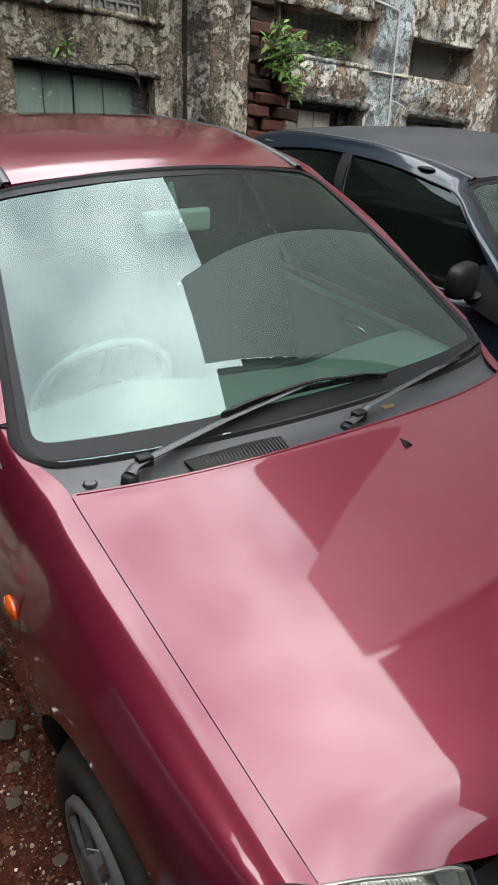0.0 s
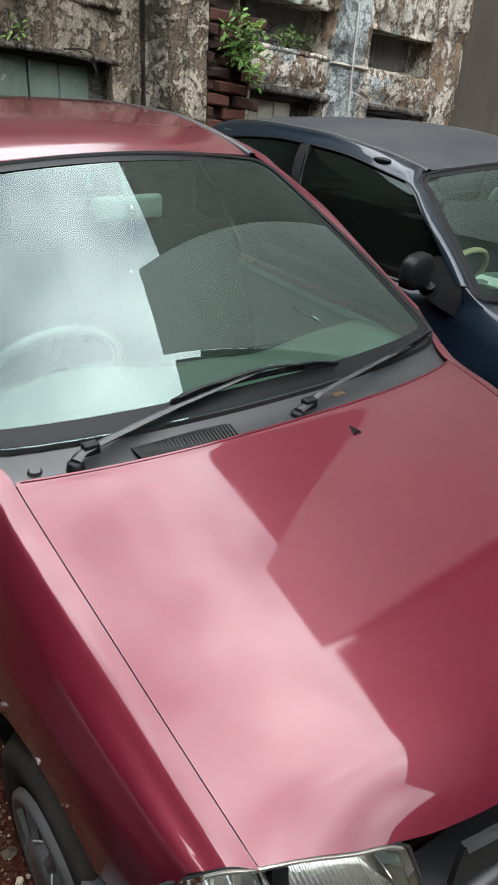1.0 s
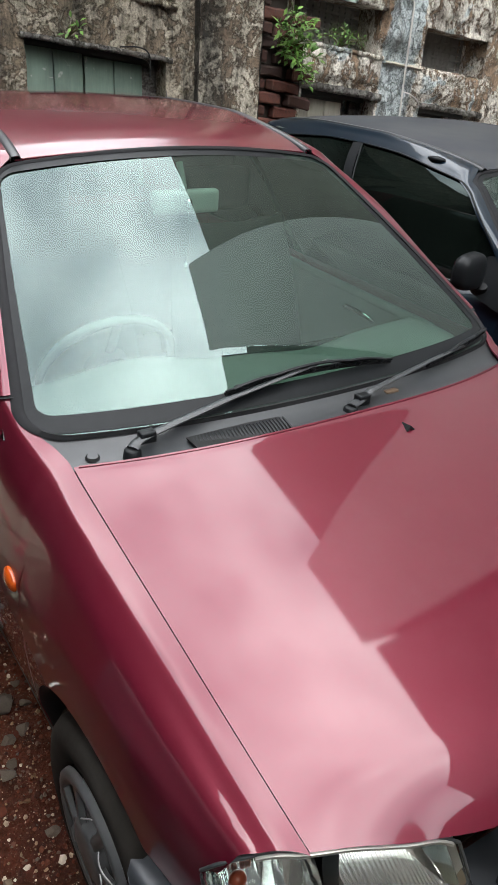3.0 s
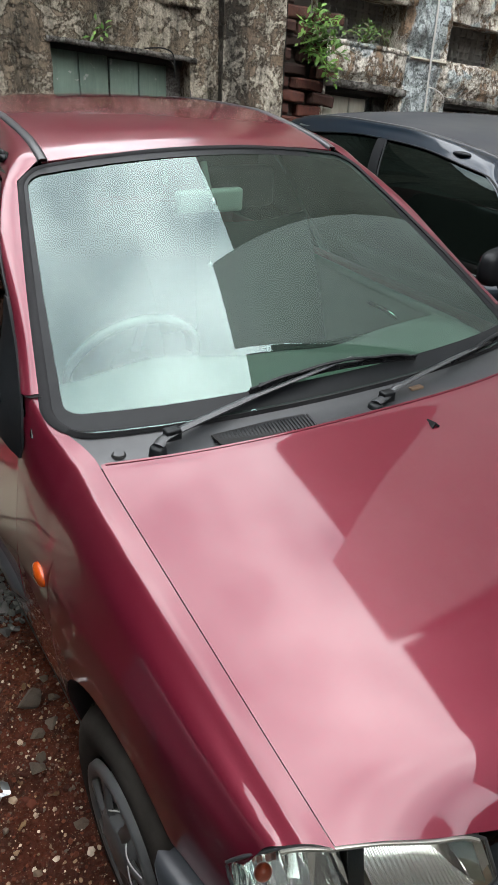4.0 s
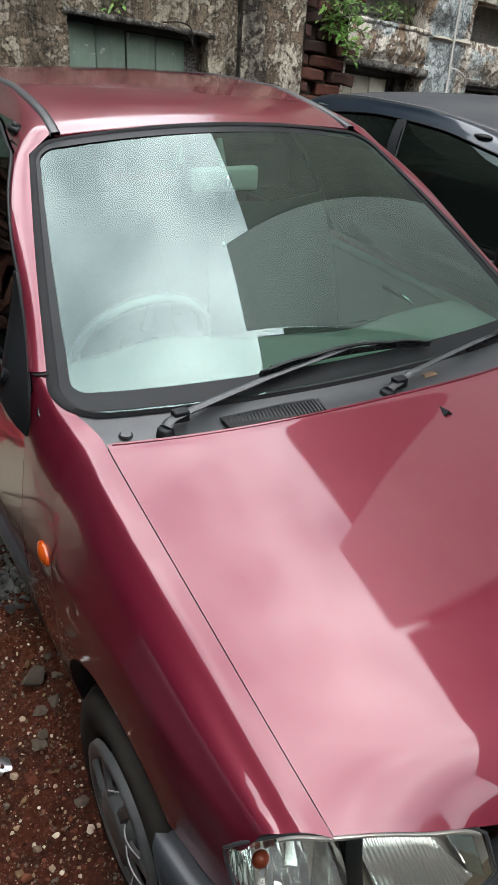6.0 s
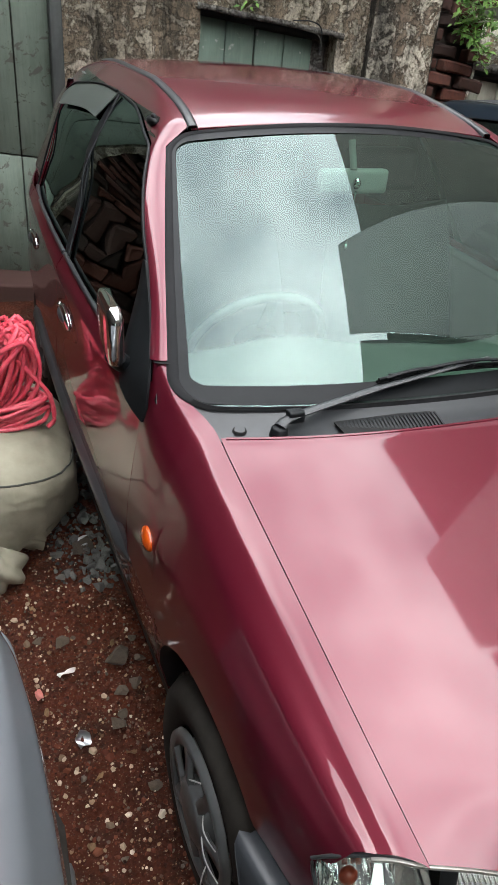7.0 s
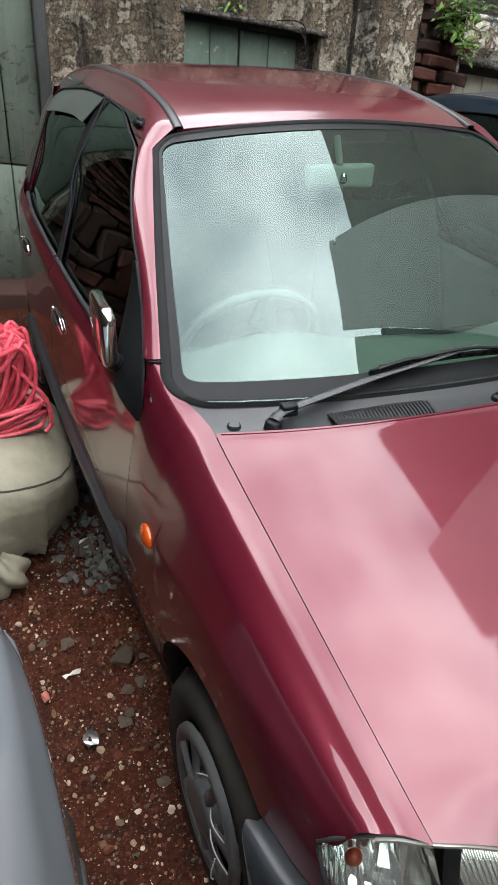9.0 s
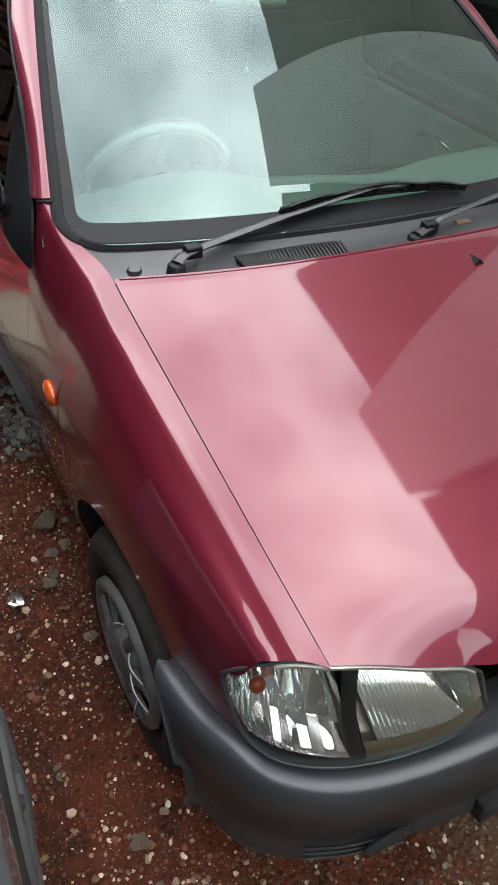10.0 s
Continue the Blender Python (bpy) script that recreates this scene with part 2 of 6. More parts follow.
# greatest half width: y, half width
WIDTH = [(0.06, 0.62), (0.10, 0.648), (0.16, 0.684), (0.22, 0.705), (0.32, 0.729), (0.45, 0.745), (0.65, 0.7595), (1.0, 0.772), (1.5, 0.789), (2.0, 0.797), (2.9, 0.785), (3.2, 0.755), (3.36, 0.70), (3.45, 0.63)]


def edge(y):
    """Half width and height of the lower body's top edge: beside the bonnet, up to the pillar, then along the waist."""
    if y > WING_END:
        return interp(EDGE, y)
    ex = 0.5829 + 0.1487 * y - 0.0993 * y ** 2 - 0.009 * max(0, math.sin(math.pi * min(1, max(0, (y - 0.16) / 0.80))))
    ez = 0.748 + 0.300 * (y - 0.16) - 0.0807 * (y - 0.16) ** 2
    rx, rz = interp(WING_EDGE, y)
    k = min(1, max(0, (y - 0.86) / 0.08))
    k = k * k * (3 - 2 * k)
    return lerp(ex, rx, k), lerp(ez, rz, k)


def side_profile(y):
    """The lower body's section at y, from its top edge down to the sill: (half width, height)."""
    ex, ez = edge(y)
    (w,) = interp(WIDTH, y)
    low = [(w, 0.62), (w - 0.004, 0.48), (w - 0.022, 0.33), (w - 0.055, 0.20)]
    if y <= WING_END:
        # a flat strip beside the bonnet, a rounded shoulder, a sloping band, a soft crease, then the upright side
        k = min(1, max(0, (y - 0.80) / 0.10))
        (cx, cz), (rx, rz) = (ex + 0.050, ez - 0.016), interp(CREST, y)
        cx, cz = lerp(cx, rx, k), lerp(cz, rz, k)
        kx, kz = interp(CREASE, y)
        pts = [(ex, ez), (lerp(ex, cx, 0.60), lerp(ez, cz, 0.44)), (cx, cz), (lerp(cx, kx, 0.34) + 0.010, lerp(cz, kz, 0.30) + 0.005), (lerp(cx, kx, 0.68) + 0.006, lerp(cz, kz, 0.66) + 0.002),
               (kx, kz), (lerp(kx, w, 0.42), kz - 0.022), (lerp(kx, w, 0.85), kz - 0.066)] + low
    else:
        cx, cz = interp([(1.13, 0.735, 0.930), (1.3, 0.762, 0.890), (2.1, 0.783, 0.890), (2.9, 0.772, 0.905), (3.42, 0.66, 0.91)], y)
        pts = [(ex, ez), (lerp(ex, cx, 0.52), lerp(ez, cz, 0.36)), (cx, cz), (w - 0.012, 0.76)] + low
        k = min(1, (y - WING_END) / 0.22)
        if k < 1:
            # near the gap the door follows the wing's section
            pts = [(lerp(side_point(WING_END, b), a, k * k * (3 - 2 * k)), b) for a, b in pts]
    return [(p[0], p[2]) for p in spline([(a, 0, b) for a, b in pts], 45)]


def side_point(y, z):
    """Half width of the lower body at y and height z."""
    prof = side_profile(y)
    for a, b in zip(prof, prof[1:]):
        if a[1] >= z >= b[1]:
            t = (a[1] - z) / max(1e-6, a[1] - b[1])
            return lerp(a[0], b[0], t)
    return prof[-1][0] if z < prof[-1][1] else prof[0][0]


def section(y, bottom, m):
    """m + 1 points of the section at y, from the top edge down to bottom(y), closer together near the top."""
    prof = side_profile(y)
    zb = min(bottom(y), prof[0][1] - 0.004)
    pts = [prof[0]]
    for p, q in zip(prof, prof[1:]):
        if q[1] <= zb:
            k = (p[1] - zb) / max(1e-6, p[1] - q[1])
            pts.append((lerp(p[0], q[0], k), zb))
            break
        pts.append(q)
    run = [0.0]
    for p, q in zip(pts, pts[1:]):
        run.append(run[-1] + math.hypot(q[0] - p[0], q[1] - p[1]))
    row = []
    for j in range(m + 1):
        d = run[-1] * (j / m) ** 1.4
        k = max(1, next((i for i, r in enumerate(run) if r >= d), len(run) - 1))
        t = (d - run[k - 1]) / max(1e-6, run[k] - run[k - 1])
        row.append((lerp(pts[k - 1][0], pts[k][0], t), lerp(pts[k - 1][1], pts[k][1], t)))
    return row


def wing_front(x, z):
    """Where the wing's front edge meets the lamp."""
    a = interp([(0.598, 0.164), (0.612, 0.182), (0.640, 0.203), (0.675, 0.224), (0.704, 0.247), (0.716, 0.266), (0.76, 0.275)], x)[0]
    b = interp([(0.55, 0.204), (0.588, 0.214), (0.640, 0.262), (0.680, 0.268)], z)[0]
    return a if z > 0.69 else lerp(b, a, max(0, (z - 0.665) / 0.025))


def side_panel(y0, y1, sg, bottom, top=None, n=40, m=30, thick=0.004, out=0.0):
    """A body panel between two stations; bottom(y) and top(y) give its lower and upper edge."""
    rows = []
    for i in range(n + 1):
        y = lerp(y0, y1, i / n)
        if top is None:
            sec = [(x, y, z) for x, z in section(y, bottom, m)]
            lead = max(0, 1 - (y - y0) / 0.16)
            if y0 < 0.2 and lead > 0:
                # the front edge of the wing sweeps back round the lamp
                swept = []
                for j, (x, _, z) in enumerate(sec):
                    for _k in range(3):
                        yy = y + (wing_front(x, z) - 0.002 - y0) * lead
                        x, z = section(yy, bottom, m)[j]
                    swept.append((x, yy, z))
                sec = swept
            row = [(sg * (x + out), yy, z) for x, yy, z in sec]
        else:
            zt = top(y)
            zb = min(bottom(y), zt - 0.004)
            row = [(sg * (side_point(y, lerp(zt, zb, j / m)) + out), y, lerp(zt, zb, j / m)) for j in range(m + 1)]
        rows.append(row)
    return sheet(rows, thick)


def arch_bottom(base, yc):
    def low(y):
        d = ARCH_R ** 2 - (y - yc) ** 2
        return max(base(y), 0.275 + math.sqrt(d)) if d > 0 else base(y)
    return low


# outer skin above the belt: section from belt to roof gutter
def upper_point(y, z):
    t = (z - 0.945) / (1.43 - 0.945)
    x = lerp(0.734 + 0.016 * min(1, max(0, (y - 1.2) / 0.7)), 0.60, max(0, t)) - 0.115 * max(0, t - 0.55) ** 1.6 / 0.45 ** 1.6 * 0.9
    tail = max(0, y - 2.6)
    return x - 0.10 * tail ** 1.5 - 0.016 * min(1, max(0, t) / 0.3)


def roof_edge(y):
    """Height of the roof gutter along the car."""
    return interp([(1.66, 1.342), (1.76, 1.376), (1.86, 1.397), (1.98, 1.414), (2.2, 1.432), (2.6, 1.428), (2.9, 1.41), (3.15, 1.37), (3.25, 1.33)], y)[0]


def win_top(y):
    """Height of the side windows' upper edge."""
    return interp([(1.70, 1.332), (1.85, 1.356), (2.1, 1.388), (2.4, 1.390), (2.66, 1.372), (2.9, 1.342), (3.02, 1.318), (3.12, 1.29)], y)[0]


def gutter(y):
    """The roof gutter's half width and height; it runs well inside the rail."""
    return interp([(1.70, 0.466), (1.90, 0.456), (2.3, 0.456), (2.8, 0.442), (3.12, 0.420)], y)[0], roof_edge(y) + 0.018


def middle_post(z):
    """Where the front side window ends; the post leans back."""
    return 2.045 + 0.48 * (z - 0.95)


def rear_post(z):
    return lerp(2.93, 2.985, (z - 0.95) / 0.4)


def rail_section(y, n=11):
    """The roof rail's section from the gutter out and down to the window's upper edge."""
    gx, gz = gutter(y)
    ze, zw = roof_edge(y), win_top(y)
    xe = upper_point(y, ze - 0.006)
    pts = [(gx + 0.004, 0, gz - 0.003), (lerp(gx, xe, 0.55), 0, lerp(gz, ze, 0.30)), (xe, 0, ze - 0.006), (upper_point(y, lerp(zw, ze, 0.45)), 0, lerp(zw, ze, 0.45)), (upper_point(y, zw), 0, zw)]
    return [(p.x, y, p.z) for p in spline(pts, n)]


def pillar_line(z):
    """Where the windscreen pillar's front edge stands at height z."""
    return interp([(0.95, 1.02), (1.0, 1.085), (1.10, 1.235), (1.22, 1.425), (1.32, 1.605), (1.385, 1.745), (1.43, 1.86)], z)[0]


def tail_line(z):
    return interp([(0.9, 3.36), (1.1, 3.28), (1.3, 3.16), (1.43, 3.05)], z)[0]


def upper_panel(sg, yf, yr, z0, z1, n=10, m=14, thick=0.004, out=0.0):
    """A panel of the upper skin, from height z0 to z1 between yf(z) and yr(z). z1 may be a function of y."""
    rows = []
    for i in range(n + 1):
        row = []
        for j in range(m + 1):
            k = i / n
            z = lerp(z0, z1 if not callable(z1) else 1.40, k)
            y = lerp(yf(z), yr(z), j / m)
            zz = z if not callable(z1) else lerp(z0 if not callable(z0) else z0(y), z1(y), k)
            row.append((sg * (upper_point(y, zz) + out), y, zz))
        rows.append(row)
    return sheet(rows, thick)


def screen_point(u, v, lift=0.0):
    """The windscreen: u from -1 to 1 across, v from 0 at the cowl to 1 at the roof."""
    b = Vector((0.660 * u, 0.930 + 0.095 * u * u + 0.015 * u ** 6, 0.950 + 0.012 * u * u))
    t = Vector((0.512 * u, 1.700 + 0.030 * u * u, 1.400 - 0.042 * u * u))
    p = b.lerp(t, v)
    bulge = 0.014 * 4 * v * (1 - v) * (1 - 0.3 * u * u)
    return p + Vector((0, -0.55, 0.83)) * (bulge + lift)


def taper(v):
    """The windscreen narrows a little more towards the roof."""
    return 1 - 0.028 * max(0, (v - 0.30) / 0.70) ** 2


# the bonnet's front edge over grille and lamps: half width, then its place and height
NOSE = [(0.0, 0.052, 0.711), (0.20, 0.062, 0.713), (0.34, 0.086, 0.717), (0.42, 0.110, 0.726), (0.47, 0.126, 0.733), (0.54, 0.155, 0.743), (0.605, 0.180, 0.748)]


def hood_point(u, v, lift=0.0):
    """The bonnet: u from -1 to 1 across, v from 0 at the nose to 1 at the cowl."""
    yf, zf = interp(NOSE, 0.6015 * abs(u))
    yr = 0.845 + 0.100 * abs(u) ** 2.6
    y = lerp(yf, yr, v)
    ex, ez = edge(lerp(0.16, 0.945, v))
    ex -= 0.0025
    crown = 0.025 * (1 - abs(u) ** 2.4) * lerp(0.55, 1.0, v)
    (_, z0), c0 = edge(0.16), 0.01375 * (1 - abs(u) ** 2.4)
    roll = (zf - z0 - c0) * max(0, 1 - v / 0.15) ** 2 + 0.002 * max(0, (v - 0.972) / 0.028) ** 2
    return Vector((ex * u, y, ez + crown + roll + lift))


def wheel(parent, x, y, sg, turn=0.0):
    """A road wheel with tyre, rim and a plastic hubcap with seven openings."""
    w = new("wheel")
    w.parent = parent
    w.location = (x, y, WHEEL_R)
    w.rotation_euler = (0, 0, turn)
    hw = 0.0725
    prof = [(0.165, -hw * 0.75), (0.185, -hw), (0.225, -hw * 1.05), (0.250, -hw * 0.9), (0.264, -hw * 0.62), (0.268, 0), (0.264, hw * 0.62), (0.250, hw * 0.9), (0.225, hw * 1.05), (0.185, hw), (0.165, hw * 0.75)]
    t = part("tyre", ring(prof, "x", 56), TYRE, w, "worn black tyre with dusty sidewall")
    # tread blocks round the edge
    tb = bmesh.new()
    for k in range(48):
        a = 2 * math.pi * k / 48
        for s in (-1, 1):
            b = box(s * hw * 0.30 - 0.016, s * hw * 0.30 + 0.016, -0.010, 0.010, 0.262, 0.2705)
            bmesh.ops.rotate(b, verts=b.verts, cent=(0, 0, 0), matrix=Matrix.Rotation(a + s * 0.03, 3, 'X'))
            me = bpy.data.meshes.new("tmp")
            b.to_mesh(me)
            b.free()
            tb.from_mesh(me)
            bpy.data.meshes.remove(me)
    part("tread", tb, TYRE, t, smooth=False)
    part("rim", ring([(0.165, -0.05), (0.150, 0.0), (0.150, 0.05), (0.172, 0.056), (0.168, 0.06)], "x", 40), BLACK, w, "dark steel rim")
    part("wheel_disc", ring([(0.152, sg * 0.030), (0.120, sg * 0.050), (0.05, sg * 0.052), (0.001, sg * 0.052)], "x", 40), HUBCAP, w, "pale grey painted wheel disc")
    # hubcap: seven spokes round a domed middle, inside an outer band
    o = sg * (hw + 0.002)
    cap = ring([(0.166, o - sg * 0.006), (0.163, o + sg * 0.006), (0.150, o + sg * 0.010), (0.135, o + sg * 0.006), (0.132, o - sg * 0.012)], "x", 56)
    hub = ring([(0.072, o - sg * 0.012), (0.070, o + sg * 0.012), (0.055, o + sg * 0.018), (0.030, o + sg * 0.021), (0.001, o + sg * 0.022)], "x", 40)
    part("hubcap_band", cap, CAP_DARK, w, "dark grey plastic hubcap with spokes")
    part("hubcap_centre", hub, CAP_DARK, w)
    # near-black discs painted as the shade inside the holes
    for k in range(6):
        a = 2 * math.pi * k / 6 + 0.75
        part("disc_hole", sphere(sg * 0.047, 0.104 * math.cos(a), 0.104 * math.sin(a), 0.006, 0.017, 0.017, 14), GAP_SHADE, w)
    for k in range(7):
        a = 2 * math.pi * k / 7 + 0.2
        rows = []
        for r, half, hgt in ((0.062, 0.020, 0.014), (0.085, 0.014, 0.013), (0.110, 0.014, 0.010), (0.140, 0.024, 0.007)):
            row = []
            for e in (-1, -0.6, 0.6, 1):
                h = o + sg * (hgt if abs(e) < 0.9 else hgt - 0.010)
                c, s = math.cos(a + e * half / r), math.sin(a + e * half / r)
                row.append((h, r * c, r * s))
            rows.append(row)
        part("spoke", sheet(rows, 0.004), CAP_DARK, w)
    return w


def hatchback(root, paint, glass_mat, detail=True, folded=True, mirror_y=1.27):
    """The body of the small five-door car under an empty; returns nothing."""
    for sg in (-1, 1):
        # front wing, doors, rear quarter
        def wing_low(y):
            return 0.20 if y > 0.60 else interp([(0.16, 0.585), (0.22, 0.572), (0.27, 0.556), (0.35, 0.550), (0.45, 0.530), (0.58, 0.530)], y)[0]
        part("front_wing", side_panel(0.165, WING_END, sg, arch_bottom(wing_low, WHEEL_Y), n=110, m=44), paint, root)
        sill = lambda y: 0.225
        fd = part("front_door", side_panel(1.1405, 2.085, sg, sill, n=36), paint, root)
        rd = part("rear_door", side_panel(2.090, 2.86, sg, arch_bottom(sill, REAR_Y), n=36), paint, root)
        part("rear_quarter", side_panel(2.865, 3.44, sg, arch_bottom(lambda y: 0.36, REAR_Y), n=30), paint, root)
        part("sill", side_panel(0.87, 2.64, sg, lambda y: 0.17, lambda y: 0.222, n=30, m=3), BLACK, root)
        for yc, y0, y1 in ((WHEEL_Y, 0.33, 0.89), (REAR_Y, 2.63, 3.22)):
            rows = []
            for k in range(25):
                a = math.pi * (-0.02 + 1.04 * k / 24)
                y, z = yc - ARCH_R * math.cos(a), 0.275 + ARCH_R * math.sin(a)
                x = side_point(y, z)
                rows.append([(sg * (x - 0.001), y, z), (sg * (x - 0.012), yc - (ARCH_R - 0.012) * math.cos(a), 0.275 + (ARCH_R - 0.012) * math.sin(a)),
                             (sg * 0.56, yc - (ARCH_R + 0.01) * math.cos(a), 0.275 + (ARCH_R + 0.01) * math.sin(a)), (sg * 0.50, yc - 0.1 * math.cos(a), 0.275 + 0.1 * math.sin(a))])
            part("wheel_arch_liner", sheet(rows), RUBBER, root)
        # rubbing strip along the doors
        rows = []
        for k in range(41):
            y = lerp(1.125, 2.80, k / 40)
            e = min(1, k / 2.0, (40 - k) / 1.5)
            x = side_point(y, 0.49)
            h = 0.026 * (0.10 + 0.90 * e)
            rows.append([(sg * (x - 0.002), y, 0.49 + h), (sg * (x + 0.016 * e - 0.002 * (1 - e)), y, 0.49 + h * 0.75), (sg * (x + 0.021 * e - 0.002 * (1 - e)), y, 0.49), (sg * (x + 0.016 * e - 0.002 * (1 - e)), y, 0.49 - h * 0.75), (sg * (x - 0.002), y, 0.49 - h)])
        part("side_moulding", sheet(rows), TRIM, root, "black rubbing strip")
        # upper skin
        zr = lambda y: roof_edge(y)
        rows = []
        for i in range(21):
            v = lerp(0.128, 0.955, i / 20)
            a = screen_point(1.072 * taper(max(0, v)), v, 0.002)
            z = min(a.z, 1.340)
            y = pillar_line(z) + 0.078
            b = Vector((upper_point(y, z - 0.006) + 0.010 * max(0, 1 - v / 0.45), y - 0.040 * max(0, 1 - v / 0.25), z - 0.006))
            # rounded section: faces forward beside the glass, then turns outward
            pts = []
            for j in range(11):
                w = math.pi / 2 * j / 10
                c, q = max(0, math.cos(w)) ** 0.95, math.sin(w) ** 0.95
                pts.append(Vector((lerp(a.x, b.x + 0.003, q), lerp(b.y, a.y - 0.004, c), lerp(b.z, a.z, c))))
            rows.append([(sg * p.x, p.y, p.z) for p in pts])
        for y in (1.738, 1.775, 1.80):
            rows.append([(sg * x, yy, z) for x, yy, z in rail_section(y)])
        part("windscreen_pillar", sheet(rows, 0.004), paint, root)
        part("pillar_base", sheet([[(p[0] * 0.992 + sg * 0.010 * k, p[1] - 0.045 * k, p[2] - 0.004 - 0.080 * k) for p in rows[0]] for k in (0, 0.5, 1)], 0.003), paint, root)
        part("pillar_joint", sheet([[(p[0] * 0.994, p[1] + 0.010 * k, p[2] - 0.003) for p in rows[0]] for k in (-1, 1)]), GAP_SHADE, root)
        part("roof_rail", sheet([[(sg * x, yy, z) for x, yy, z in rail_section(lerp(1.80, 3.12, i / 36))] for i in range(37)], 0.004), paint, root)
        part("centre_pillar", upper_panel(sg, lambda z: middle_post(z) + 0.004, lambda z: middle_post(z) + 0.066, 0.94, 1.395, 8, 3), BLACK, root)
        part("rear_pillar", upper_panel(sg, rear_post, lambda z: tail_line(z) + 0.03, 0.95, 1.36, 10, 10), paint, root)
        fg = part("front_side_window", upper_panel(sg, lambda z: pillar_line(z) + 0.072, lambda z: middle_post(z) + 0.006, 0.945, 1.388, 12, 14, 0.003, -0.010), glass_mat, fd)
        rg = part("rear_side_window", upper_panel(sg, lambda z: middle_post(z) + 0.062, lambda z: rear_post(z) + 0.005, 0.945, 1.388, 12, 12, 0.003, -0.010), glass_mat, rd)
        for g in (fg, rg):
            g.visible_shadow = False
        # window frames: rubber strips
        def strip(pts, r, parent, name, material):
            part(name, tube([(sg * (upper_point(y, z) + o), y, z) for y, z, o in pts], r, 6, 24), material, parent)
        strip([(pillar_line(z) + 0.078, z, 0.0) for z in (1.10, 1.15, 1.20, 1.27, 1.325)] + [(1.735, 1.338, 0), (1.85, win_top(1.85), 0), (2.03, win_top(2.03), 0), (2.24, win_top(2.24), 0)], 0.0042, fd, "window_frame", BLACK)
        strip([(middle_post(z), z, 0.0) for z in (1.385, 1.2, 1.08, 0.95)], 0.0042, fd, "window_frame", BLACK)
        strip([(2.30, win_top(2.3), 0.0), (2.5, win_top(2.5), 0.0), (2.75, win_top(2.75), 0.0), (2.93, win_top(2.93), 0.0), (rear_post(1.29), 1.29, 0.0), (rear_post(1.15), 1.15, 0), (rear_post(0.96), 0.96, 0)], 0.0042, rd, "window_frame", BLACK)
        strip([(1.20, 0.955, 0.002), (1.5, 0.948, 0.003), (1.8, 0.946, 0.003), (2.078, 0.946, 0.003)], 0.0078, fd, "waist_strip", TRIM)
        strip([(2.096, 0.946, 0.004), (2.4, 0.948, 0.004), (2.7, 0.952, 0.002), (2.92, 0.958, 0)], 0.0082, rd, "waist_strip", TRIM)
        # door handles
        for yh, door in ((1.93, fd), (2.72, rd)):
            x = side_point(yh, 0.80)
            h = part("door_handle", sphere(sg * (x + 0.003), yh, 0.800, 0.013, 0.085, 0.030, 28), CHROME if detail else BLACK, door, "chrome door handle" if detail else "")
            part("handle_flap", sphere(sg * (x + 0.010), yh, 0.806, 0.012, 0.055, 0.016, 20), TRIM, h)
            part("key_lock", sphere(sg * (x + 0.002), yh + 0.105, 0.800, 0.007, 0.010, 0.010, 12), CHROME, door)
        # mirror on its black foot
        if sg < 0 or not detail:
            m = new("door_mirror")
            m.parent = root
            m.location = (sg * 0.735, mirror_y, 0.965)
            rows = []
            for k in range(9):
                t = k / 8
                row = []
                for j in range(7):
                    e = j / 6
                    z = lerp(lerp(0.895, 1.150, t), lerp(0.955, 1.150, t), e)
                    y = lerp(max(1.108, pillar_line(max(0.95, z)) + 0.066), lerp(1.320, pillar_line(1.15) + 0.085, t), e)
                    x = (side_point(y, z) if z < 0.94 else upper_point(y, z)) + 0.006 + 0.020 * math.sin(math.pi * e) * (1 - t) ** 1.5
                    row.append((sg * (x - 0.735), y - mirror_y, z - 0.965))
                rows.append(row)
            part("mirror_foot", sheet(rows, 0.006), BLACK, m)
            part("mirror_arm", tube([(sg * -0.02, 0.0, -0.012), (sg * 0.015, -0.010, -0.006), (sg * 0.040, -0.025, 0.020)], (0.044, 0.030), 14, 12, 0.6), BLACK, m)
            shell = new("mirror_head")
            shell.parent = m
            shell.location = (sg * (0.036 if folded else 0.050), -0.035 if folded else 0.0, 0.066 if folded else 0.080)
            shell.rotation_euler = (0, 0, -sg * radians(-94 if folded else 6))
            sh = bmesh.new()
            bmesh.ops.create_uvsphere(sh, u_segments=24, v_segments=16, radius=1)
            for v in sh.verts:
                c = v.co
                q = Vector([math.copysign(abs(k) ** (0.42 if folded else 0.62), k) for k in c])
                q.y = min(q.y, 0.3)
                v.co = Vector((sg * (0.085 + 0.105 * q.x if folded else 0.060 + 0.080 * q.x), (0.025 if folded else 0.050) * q.y, (0.066 if folded else 0.070) * q.z * (1 - 0.10 * q.x)))
            me = bpy.data.meshes.new("mirror_head")
            for fc in sh.faces:
                fc.smooth = True
            sh.to_mesh(me)
            sh.free()
            me.materials.append(CHROME if folded else BLACK)
            shell.data = None
            head = new("mirror_shell", me)
            head.parent = m
            head.matrix_local = shell.matrix_basis
            head["label"] = "chrome mirror cover" if folded else "black plastic mirror cover"
            mg = sheet([[(sg * (0.065 + 0.075 * u), 0.012, 0.050 * w) for u in (-0.95, 0, 0.95)] for w in (-1, 0, 1)], 0.002)
            g = part("mirror_glass", mg, CHROME, m)
            g.matrix_local = shell.matrix_basis
            bpy.data.objects.remove(shell)
        # gutter strip on the roof and side repeater lamp
        rows = []
        for k in range(41):
            y = lerp(1.722, 3.12, k / 40)
            x, z = gutter(y)
